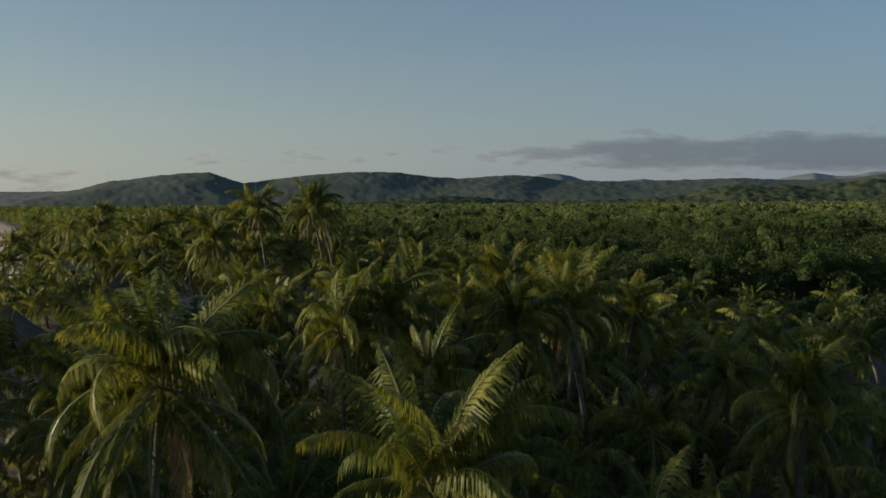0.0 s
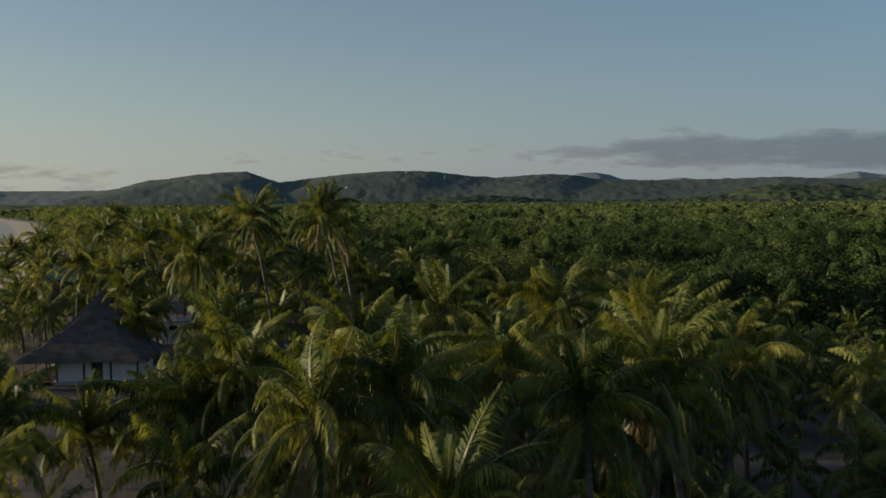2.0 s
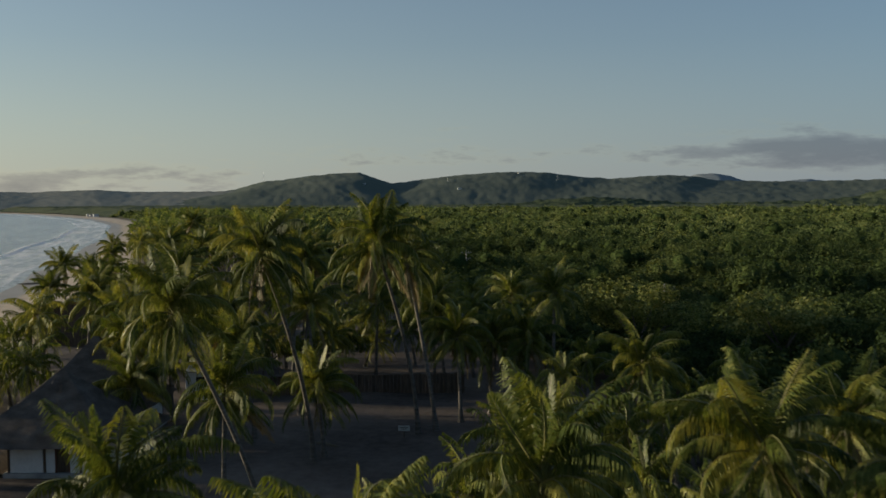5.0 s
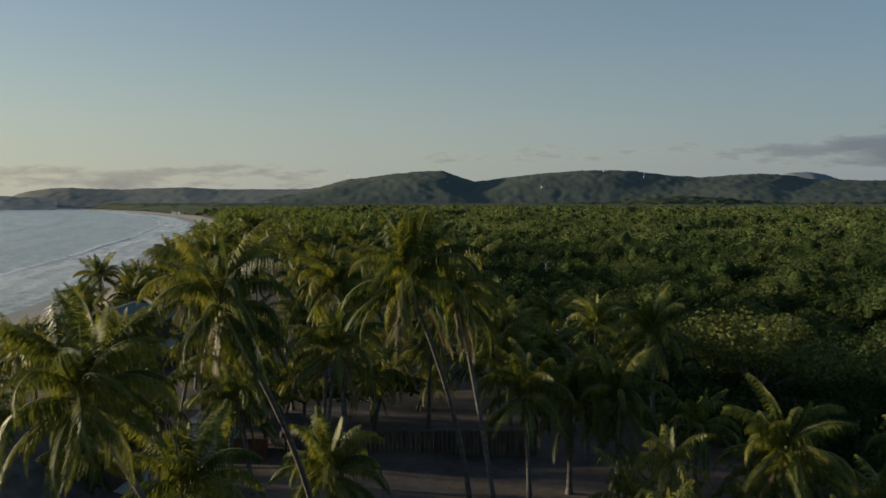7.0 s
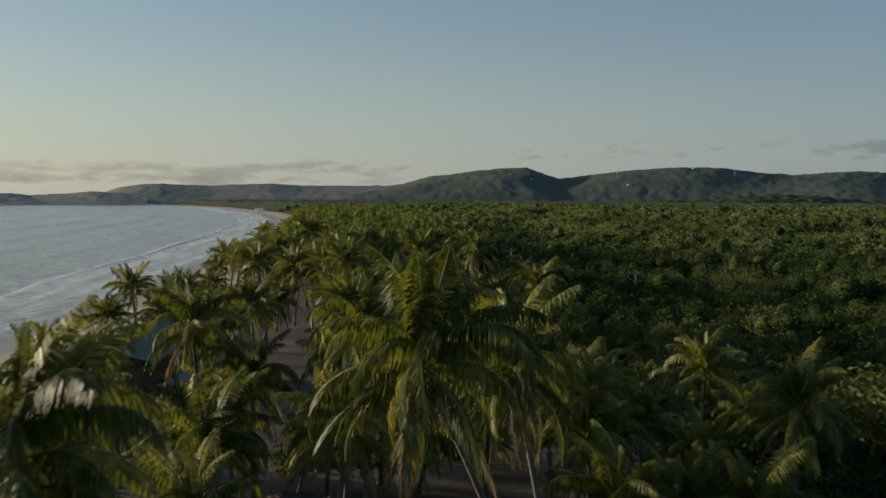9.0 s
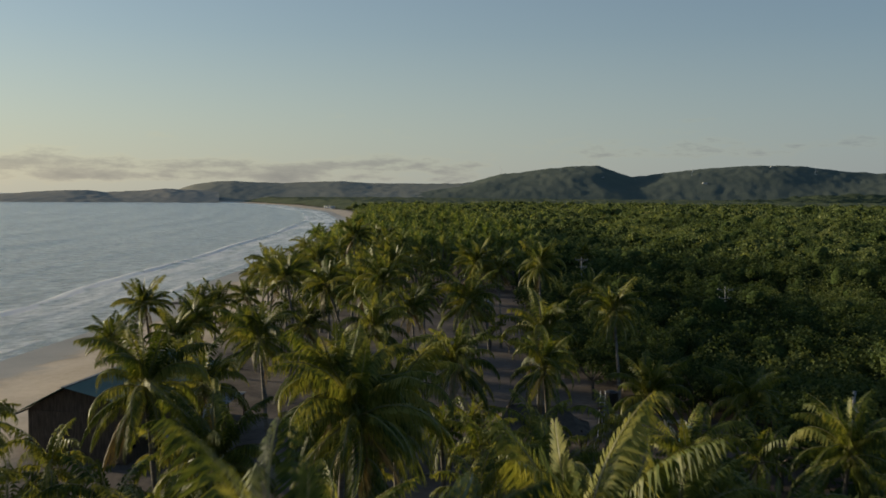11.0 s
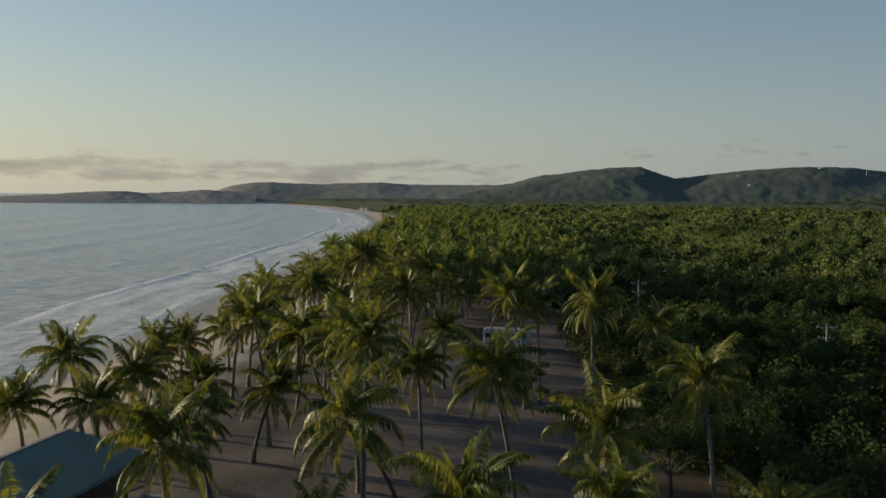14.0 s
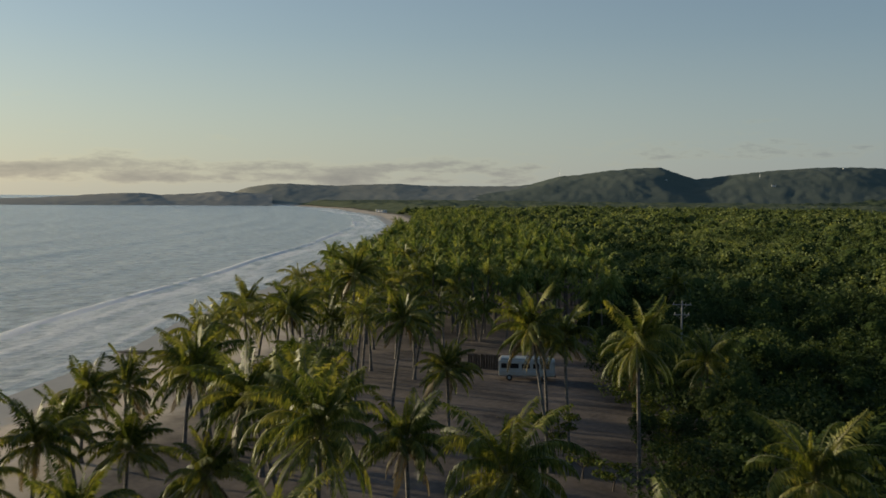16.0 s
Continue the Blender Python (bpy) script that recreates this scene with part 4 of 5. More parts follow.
def far_grove(seed):
    """Palms too far along the shore to count, joined."""
    g = np.random.default_rng(seed)
    kinds = []
    for k in range(3):
        gg = random.Random(seed + k)
        vs = []
        for i in range(17):
            az, (r, f, h) = i * 2.39996 + k, KINDS[1 + i * 5 // 17]
            spine, p = [], Vector((0, 0, 0))
            for j in range(9):
                spine.append(p.copy())
                a = radians(r - f * (j / 8) ** 1.3)
                p = p + Vector((math.cos(a), 0, math.sin(a))) * 0.5
            for j in range(8):
                for sgn in (-1, 1):
                    ln = (0.5, 0.8, 0.95, 1.0, 0.95, 0.85, 0.7, 0.5)[j] * gg.uniform(0.85, 1.1)
                    q = spine[j].lerp(spine[j + 1], 0.5) + Vector((0.55 * ln, sgn * ln * 0.75, -ln * h * 0.75))
                    for v in (spine[j], spine[j + 1], q):
                        vs.append((v.x * math.cos(az) - v.y * math.sin(az), v.x * math.sin(az) + v.y * math.cos(az), v.z))
        kinds.append((np.array(vs), np.arange(len(vs)).reshape(-1, 3)))
    V, Q, n = [], [], 0
    tv = np.array([(0.14 * math.cos(a), 0.14 * math.sin(a), 0) for a in (0, 2.1, 4.2)])
    SV, SQ, m = [], [], 0
    xs, ys = scatter(5.3, -430, -80, 270, 680, seed)
    ok = (shore_distance(xs, ys) > 21) & (xs < edge_x(ys) + 5) & ~((xs > -102) & (xs < -78) & (ys < 282))
    for x, y in zip(xs[ok], ys[ok]):
        z = g.uniform(4.0, 11.5)
        v, f = kinds[g.integers(3)]
        a, s = g.uniform(0, 6.28), g.uniform(0.72, 0.98)
        w = v * s
        V.append(np.stack([w[:, 0] * math.cos(a) - w[:, 1] * math.sin(a) + x, w[:, 0] * math.sin(a) + w[:, 1] * math.cos(a) + y, w[:, 2] + z], 1))
        Q.append(f + n)
        n += len(v)
        SV.append(np.concatenate([tv * 1.3 + (x + g.uniform(-1, 1), y, 0), tv + (x, y, z)]))
        SQ.append(np.array([(0, 1, 4, 3), (1, 2, 5, 4), (2, 0, 3, 5)]) + m)
        m += 6
    tagged(new("palm_grove", raw_mesh("palm_grove", np.concatenate(V), np.concatenate(Q), FAR_FROND)), "thick grove of coconut palms running along the far beach", "palm grove", kind="stuff")
    tagged(new("palm_grove_stems", raw_mesh("palm_grove_stems", np.concatenate(SV), np.concatenate(SQ), BARK, True)), "grey stems of the far coconut palms", "palm grove", kind="stuff")


far_grove(77)


# old leaves lying on the sand
LITTER = frond_mesh("fallen_frond", 3.2, 6, 14, 20, FROND_DRY, 0.12, 910, 20, 0.10)
lg = random.Random(58)
for i in range(46):
    x, y = lg.uniform(-86, -12), lg.uniform(96, 236)
    if x > edge_x(y) - 3 or shore_distance(x, y) < 26:
        continue
    ob = tagged(new("fallen_palm_leaf", LITTER), "dry brown palm leaf lying on the sand", "palm leaf", group="fallen palm leaves")
    ob.matrix_world = Matrix.Translation((x, y, float(ground_z(np.array([x]), np.array([y]))[0]) + 0.03)) @ Matrix.Rotation(lg.uniform(0, 6.28), 4, "Z") @ Matrix.Scale(lg.uniform(0.7, 1.1), 4)


# ---- buildings and small things ----
THATCH = material("palm_thatch", [(0.058, 0.049, 0.042), (0.104, 0.088, 0.075), (0.156, 0.133, 0.112)], rough=0.95, scale=0.8, fine=14, spec=0.1, bump=0.5, bump_scale=14, bump_size=0.05, stretch=(1, 1, 2.5), by_island=0.2)
PLASTER = material("white_plaster", [(0.50, 0.50, 0.49), (0.66, 0.66, 0.65), (0.74, 0.74, 0.73)], rough=0.85, scale=0.7, fine=10, bump=0.3, bump_scale=20)
WOOD = material("dark_wood", [(0.045, 0.032, 0.022), (0.09, 0.065, 0.045), (0.15, 0.11, 0.075)], rough=0.8, scale=2, fine=9, bump=0.5, bump_scale=14, stretch=(4, 4, 0.6), by_object=0.3)
BRICK = material("red_brown_boards", [(0.10, 0.045, 0.03), (0.17, 0.075, 0.045)], rough=0.85, scale=1.5, fine=9, bump=0.4, bump_scale=12, by_object=0.25)
TIN = material("teal_painted_tin", [(0.128, 0.168, 0.134), (0.152, 0.194, 0.156), (0.184, 0.224, 0.182)], rough=0.6, scale=0.4, fine=12, spec=0.16, bump=0.15, bump_scale=6)
CONCRETE = material("grey_concrete", [(0.20, 0.20, 0.20), (0.31, 0.31, 0.30), (0.40, 0.40, 0.39)], rough=0.9, scale=1.2, fine=10, bump=0.4, bump_scale=12)
POLE = material("weathered_pole", [(0.13, 0.135, 0.135), (0.20, 0.205, 0.20), (0.27, 0.27, 0.26)], rough=0.8, scale=1.2, fine=10, bump=0.3, bump_scale=12)
GALVA = material("pale_metal", [(0.42, 0.44, 0.45), (0.58, 0.60, 0.61)], rough=0.45, scale=2, metal=0.3)
GLASS = material("dark_window_glass", [(0.010, 0.012, 0.014), (0.02, 0.024, 0.026)], rough=0.08, scale=1, spec=0.6)
WHITE = material("white_coach_paint", [(0.40, 0.39, 0.35), (0.52, 0.51, 0.46)], rough=0.35, scale=0.8, fine=8, spec=0.5)
RUBBER = material("black_rubber", [(0.012, 0.012, 0.012), (0.03, 0.03, 0.03)], rough=0.8, scale=3)
TANK = material("black_plastic", [(0.014, 0.014, 0.015), (0.03, 0.03, 0.032)], rough=0.5, scale=2)
RED = material("faded_red_paint", [(0.16, 0.03, 0.025), (0.26, 0.06, 0.045)], rough=0.6, scale=2, fine=8)
CYAN = material("pale_blue_paint", [(0.10, 0.28, 0.36), (0.17, 0.38, 0.46)], rough=0.5, scale=2, fine=8)
LEAFY = material("broad_leaf", [(0.036, 0.060, 0.012), (0.085, 0.112, 0.022), (0.165, 0.172, 0.042)], rough=0.65, scale=0.8, fine=6, spec=0.1, see=0.25, by_island=0.5)
PALE_LEAF = material("pale_broad_leaf", [(0.070, 0.092, 0.024), (0.150, 0.172, 0.050), (0.270, 0.275, 0.095)], rough=0.65, scale=0.8, fine=6, spec=0.1, see=0.3, by_island=0.5)
TWIG = material("tree_bark", [(0.06, 0.05, 0.04), (0.13, 0.11, 0.09)], rough=0.9, scale=2, fine=8, bump=0.5, bump_scale=8)


def part(name, bm, mat, parent, label=""):
    me = bpy.data.meshes.new(name)
    bm.normal_update()
    bm.to_mesh(me)
    bm.free()
    me.materials.append(mat)
    ob = new(name, me)
    ob.parent = parent
    if label:
        ob["label"] = label
    return ob


def block(sx, sy, sz, at=(0, 0, 0), turn=0.0, bevel=0.02, bm=None, m=None):
    """A box with soft edges, standing on at."""
    b = bmesh.new()
    bmesh.ops.create_cube(b, size=1)
    bmesh.ops.transform(b, matrix=Matrix.Diagonal((sx, sy, sz, 1)), verts=b.verts)
    if bevel:
        bmesh.ops.bevel(b, geom=b.edges[:], offset=min(bevel, sx / 3, sy / 3, sz / 3), segments=1, affect="EDGES")
    bmesh.ops.transform(b, matrix=(m or Matrix()) @ Matrix.Translation((at[0], at[1], at[2] + sz / 2)) @ Matrix.Rotation(turn, 4, "Z"), verts=b.verts)
    if bm is None:
        return b
    tmp = bpy.data.meshes.new("t")
    b.to_mesh(tmp)
    b.free()
    bm.from_mesh(tmp)
    bpy.data.meshes.remove(tmp)
    return bm


def rod(a, b, r0, r1=None, sides=8):
    """A tapering round bar from a to b."""
    a, b = Vector(a), Vector(b)
    bm = bmesh.new()
    bmesh.ops.create_cone(bm, cap_ends=True, segments=sides, radius1=r0, radius2=r0 if r1 is None else r1, depth=(b - a).length)
    bmesh.ops.transform(bm, matrix=Matrix.Translation((a + b) / 2) @ (b - a).to_track_quat("Z", "Y").to_matrix().to_4x4(), verts=bm.verts)
    return bm


def thing(name, label, category, x, y, z=None, turn=0.0, group=""):
    ob = tagged(new(name), label, category, group)
    if z is None:
        z = float(ground_z(np.array([float(x)]), np.array([float(y)]))[0])
    ob.matrix_world = Matrix.Translation((x, y, z)) @ Matrix.Rotation(radians(turn), 4, "Z")
    return ob


def thatch_bm(lx, ly, eave, top, ridge, seed, tiers=7):
    """A hipped thatch roof in overlapping shaggy courses; ridge: its length along x."""
    g = random.Random(seed)
    courses = []
    for k in range(tiers):
        bm = bmesh.new()
        f0, f1 = k / tiers, min(1, (k + 1.35) / tiers)

        def ring(f, drop, out):
            hx, hy = (lx / 2) * (1 - f) + (ridge / 2) * f + out, (ly / 2) * (1 - f) + 0.08 * f + out
            sag = -0.35 * math.sin(math.pi * f)
            z = eave + (top - eave) * f + sag - drop
            pts = []
            for (ax, ay), (bx, by) in zip(((-1, -1), (1, -1), (1, 1), (-1, 1)), ((1, -1), (1, 1), (-1, 1), (-1, -1))):
                n = 22
                for i in range(n):
                    u = i / n
                    px_, py_ = ax + (bx - ax) * u, ay + (by - ay) * u
                    pts.append((px_ * hx + g.uniform(-0.012, 0.012), py_ * hy + g.uniform(-0.012, 0.012), z + g.uniform(-0.05, 0.03) * (1 if drop else 0.2)))
            return [bm.verts.new(p) for p in pts]
        lo, hi = ring(f0, 0.05, 0.04), ring(f1, 0.0, 0.0)
        n = len(lo)
        for i in range(n):
            bm.faces.new((lo[i], lo[(i + 1) % n], hi[(i + 1) % n], hi[i]))
        courses.append(bm)
    return courses


def thatch_roof(parent, lx, ly, eave, top, ridge, seed, shift=0.0):
    for bm in thatch_bm(lx, ly, eave, top, ridge, seed):
        bmesh.ops.translate(bm, verts=bm.verts, vec=(shift, 0, 0))
        for f in bm.faces:
            f.smooth = True
        part("thatch_course", bm, THATCH, parent, "shaggy course of grey weathered palm thatch")


def hut(x, y, turn, lx, ly, wall, eave, top, ridge, seed, label, walls=True, overhang=0.8, roof=None):
    """A thatched house: plinth, white panels between dark posts, a door, and its roof; roof: its own length, width and shift."""
    o = thing("thatched_hut", label, "hut", x, y, 0.0, turn)
    if walls:
        part("plinth", block(lx + 0.6, ly + 0.6, 0.5, (0, 0, -0.1)), CONCRETE, o)
    rx, ry, rs = roof or (lx + 2 * overhang, ly + 2 * overhang, 0.0)
    thatch_roof(o, rx, ry, eave, top, ridge, seed, rs)
    n = max(2, round(lx / 2.1))
    posts = [(-lx / 2 + lx * i / n, s * ly / 2) for i in range(n + 1) for s in (-1, 1)]
    for px_, py_ in posts:
        part("post", rod((px_, py_, 0.35 if walls else -0.1), (px_, py_, eave + 0.35), 0.09, 0.08), WOOD, o)
    if walls:
        for i in range(n):
            cx = -lx / 2 + lx * (i + 0.5) / n
            w = lx / n - 0.2
            if i == n // 2:
                w2 = (w - 0.95) / 2
                part("wall_panel", block(max(w2, 0.1), 0.10, wall, (cx - w / 2 + w2 / 2, -ly / 2, 0.4)), PLASTER, o)
                part("wall_panel", block(max(w2, 0.1), 0.10, wall, (cx + w / 2 - w2 / 2, -ly / 2, 0.4)), PLASTER, o)
                d = part("door", block(0.84, 0.05, 1.95, (cx, -ly / 2 + 0.02, 0.41)), WOOD, o, "dark wooden door")
                part("door_frame", block(0.09, 0.14, 2.05, (cx - 0.46, -ly / 2, 0.4)), BRICK, o)
                part("door_frame", block(0.09, 0.14, 2.05, (cx + 0.46, -ly / 2, 0.4)), BRICK, o)
            else:
                part("wall_panel", block(w, 0.10, wall, (cx, -ly / 2, 0.4)), PLASTER, o)
            part("wall_panel", block(w, 0.10, wall, (cx, ly / 2, 0.4)), PLASTER, o)
        for s in (-1, 1):
            part("wall_panel", block(0.10, ly - 0.2, wall, (s * lx / 2, 0, 0.4)), PLASTER, o)
    return o


main_hut = hut(-41.0, 104.7, 13, 7.2, 6.8, 2.0, 2.35, 6.6, 0.5, 1, "thatched hut with white wall panels, dark posts and a narrow door", roof=(12.2, 9.2, -1.3))
# open terrace beside the hut
terrace = thing("wooden_terrace", "dark open wooden terrace with crossed railings under the hut's thatch", "terrace", -46.2, 103.4, 0.0, 13)
part("deck", block(2.6, 6.8, 0.38, (0, 0, -0.02)), WOOD, terrace)
for px_, py_ in ((-1.2, -3.3), (1.1, -3.3), (-1.2, 0), (-1.2, 3.3), (1.1, 3.3)):
    part("post", rod((px_, py_, 0.3), (px_, py_, 2.6), 0.08), WOOD, terrace)
for z in (0.62, 1.28):
    part("rail", rod((-1.2, -3.3, z), (1.1, -3.3, z), 0.04), WOOD, terrace)
    part("rail", rod((-1.2, -3.3, z), (-1.2, 3.3, z), 0.04), WOOD, terrace)
for k in range(3):
    x0, x1 = -1.2 + k * 0.767, -1.2 + (k + 1) * 0.767
    part("cross_brace", rod((x0, -3.3, 0.62), (x1, -3.3, 1.28), 0.03), WOOD, terrace)
    part("cross_brace", rod((x0, -3.3, 1.28), (x1, -3.3, 0.62), 0.03), WOOD, terrace)
part("step", block(1.6, 0.5, 0.2, (-0.2, -3.75, -0.04)), WOOD, terrace)
hut(-45.4, 113.0, 13, 8.0, 7.0, 2.0, 2.6, 7.7, 0.4, 2, "large thatched pavilion with a tall pointed grey roof", overhang=1.0)
hut(-47.0, 90.5, 20, 6.5, 6.0, 2.0, 2.4, 6.0, 0.6, 3, "thatched hut with a broad grey hipped roof near the beach", overhang=0.9)
hut(-44.8, 172.2, 22, 7.2, 4.0, 1.9, 2.15, 3.9, 4.6, 4, "small palm-thatched shelter on posts in the sand", walls=False, overhang=0.7)
hut(-39.2, 130.6, 18, 3.2, 2.4, 1.9, 1.95, 2.75, 2.0, 5, "small thatched kitchen hut with red-brown sides", walls=False)


def white_house():
    o = thing("white_house", "small white plastered house with a flat roof and dark doorway", "house", -43.7, 127.6, 0.0, 18)
    part("wall", block(3.2, 3.4, 2.6), PLASTER, o)
    part("roof_slab", block(3.6, 3.8, 0.16, (0, 0, 2.6)), CONCRETE, o)
    w = part("window", block(0.9, 0.06, 0.5, (-0.2, -1.74, 1.7), bevel=0.01), GLASS, o)
    part("sill", block(1.05, 0.14, 0.06, (-0.2, -1.76, 1.62)), CONCRETE, w)
    part("door", block(0.85, 0.06, 1.9, (0.9, -1.74, 0.02)), WOOD, o)
    part("side_panel", block(2.6, 0.12, 1.5, (2.9, -1.5, 0)), BRICK, o, "low red-brown board wall")
    return o


white_house()


def board_fence(name, label, a, b, tall, seed, pale=WOOD):
    """A fence of upright boards from a to b."""
    g = random.Random(seed)
    (ax, ay), (bx, by) = a, b
    ln = math.hypot(bx - ax, by - ay)
    o = thing(name, label, "fence", ax, ay, None, math.degrees(math.atan2(by - ay, bx - ax)))
    n = int(ln / 0.34)
    base = block(0.31, 0.035, tall, (0, 0, -0.1), bevel=0.01)
    me = bpy.data.meshes.new("board")
    base.to_mesh(me)
    base.free()
    me.materials.append(pale)
    for i in range(n):
        add_part("board", me, o, Matrix.Translation((0.17 + i * 0.34, g.uniform(-0.015, 0.015), g.uniform(-0.08, 0.05))) @ Matrix.Rotation(g.uniform(-0.015, 0.015), 4, "Y"))
    for z in (0.35, tall - 0.45):
        part("rail", block(ln, 0.05, 0.09, (ln / 2, 0.05, z)), pale, o)
    return o


board_fence("board_fence", "long dark board fence across the sandy yard", (-38.0, 129.2), (-20.5, 135.4), 1.95, 3)
board_fence("board_fence", "dark board fence behind the palms beside the parked motorhome", (-99.0, 252.0), (-94.4, 253.4), 2.0, 4)


def green_house():
    o = thing("green_roofed_house", "long low house under a teal tin gable roof near the beach", "house", -82.6, 167.0, 0.0, 0)
    far, near = Vector((-81.7 + 82.6, 168.7 - 167.0, 0)), Vector((-75.2 + 82.6, 150.8 - 167.0, 0))
    d = (far - near).normalized()
    side = Vector((d.y, -d.x, 0))
    m = Matrix(((side.x, d.x, 0, (far.x + near.x) / 2), (side.y, d.y, 0, (far.y + near.y) / 2), (0, 0, 1, 0), (0, 0, 0, 1)))
    ln = (far - near).length
    part("wall", block(8.2, ln - 1.6, 3.95, (0.7, 0, 0), m=m), WOOD, o)
    for s, run, drop in ((-1, 4.0, 2.1), (1, 5.9, 1.35)):
        # ribbed sheets, one after another along the eave; the seaward side is short and steep
        n = 19
        for i in range(n):
            bm = bmesh.new()
            y0, y1 = -ln / 2 + ln * i / n, -ln / 2 + ln * (i + 1) / n + 0.04
            cols = 9
            rows_ = []
            for j in range(cols + 1):
                yy = y0 + (y1 - y0) * j / cols
                lift = 0.035 if j % 3 == 1 else 0.0
                rows_.append([bm.verts.new(m @ Vector((s * q * run, yy, 6.0 - q * drop + lift))) for q in (0.0, 0.5, 1.0)])
            for r0, r1 in zip(rows_, rows_[1:]):
                for k in range(2):
                    bm.faces.new((r0[k], r1[k], r1[k + 1], r0[k + 1]))
            part("roof_sheet", bm, TIN, o)
        part("fascia", block(0.06, ln, 0.16, (s * run, 0, 5.81 - drop), m=m), POLE, o, "pale metal gutter board")
    part("ridge_cap", block(0.34, ln + 0.1, 0.06, (0, 0, 5.99), m=m), POLE, o, "pale ridge cap")
    for e in (-1, 1):
        bm = bmesh.new()
        vs = [bm.verts.new(m @ Vector((x, e * (ln / 2 - 0.85) + t, z))) for t in (0, -e * 0.12) for x, z in ((-3.4, 3.93), (4.8, 3.93), (4.8, 4.78), (0, 5.88), (-3.4, 4.1))]
        bm.faces.new(vs[:5])
        bm.faces.new(vs[5:])
        for k in range(5):
            bm.faces.new((vs[k], vs[(k + 1) % 5], vs[5 + (k + 1) % 5], vs[5 + k]))
        part("gable", bm, WOOD, o)
    for i in range(5):
        yy = -ln / 2 + 1.6 + i * (ln - 3.2) / 4
        part("post", rod(m @ Vector((8.1, yy, -0.1)), m @ Vector((8.1, yy, 2.2)), 0.07), WOOD, o)
        part("window", block(0.06, 1.2, 1.0, (4.82, yy, 1.0), bevel=0.01, m=m), GLASS, o)
    part("awning", block(2.2, ln - 2, 0.06, (7.1, 0, 2.2), m=m), CONCRETE, o, "pale metal veranda awning")
    return o


green_house()


def motorhome(x, y, turn):
    o = thing("motorhome", "white motorhome with dark windows parked on the sand", "motorhome", x, y, None, turn)
    body = block(6.9, 2.25, 2.05, (0, 0, 0.5), bevel=0.18)
    block(5.2, 2.05, 0.22, (-0.6, 0, 2.5), bevel=0.08, bm=body)
    part("body", body, WHITE, o)
    part("stripe", block(6.6, 2.29, 0.10, (0, 0, 1.12), bevel=0.0), GALVA, o, "grey stripe")
    for sx, w in ((-2.75, 0.75), (-1.5, 1.1), (-0.1, 1.0), (1.15, 0.8), (2.35, 0.85)):
        part("window", block(w, 2.30, 0.62, (sx, 0, 1.5), bevel=0.04), GLASS, o)
    part("windscreen", block(0.08, 1.8, 0.75, (3.43, 0, 1.4), bevel=0.03), GLASS, o)
    for sx in (-2.1, 2.2):
        for sy in (-1, 1):
            bm = rod((sx, sy * 0.98, 0.36), (sx, sy * 1.16, 0.36), 0.37, 0.37, 18)
            w = part("wheel", bm, RUBBER, o)
            part("rim", rod((sx, sy * 1.10, 0.36), (sx, sy * 1.18, 0.36), 0.2, 0.18, 14), GALVA, w)
    for sy in (-0.8, 0.8):
        part("headlight", block(0.06, 0.3, 0.2, (3.44, sy, 0.75), bevel=0.03), GALVA, o)
    part("bumper", block(0.14, 2.1, 0.22, (3.48, 0, 0.45), bevel=0.05), RUBBER, o)
    return o


motorhome(-88.8, 248.9, 27)


def cab_bm(rear, front, half, foot, top, rake, tuck):
    """A cab shell whose front leans back by rake and whose sides lean in by tuck."""
    bm = block(front - rear, 2 * half, top - foot, ((rear + front) / 2, 0, foot), bevel=0.07)
    for v in bm.verts:
        u = (v.co.z - foot) / (top - foot)
        u = max(0.0, (u - 0.42) / 0.58)
        v.co.y *= 1 - tuck * u
        if v.co.x > (rear + front) / 2:
            v.co.x -= rake * u
    return bm


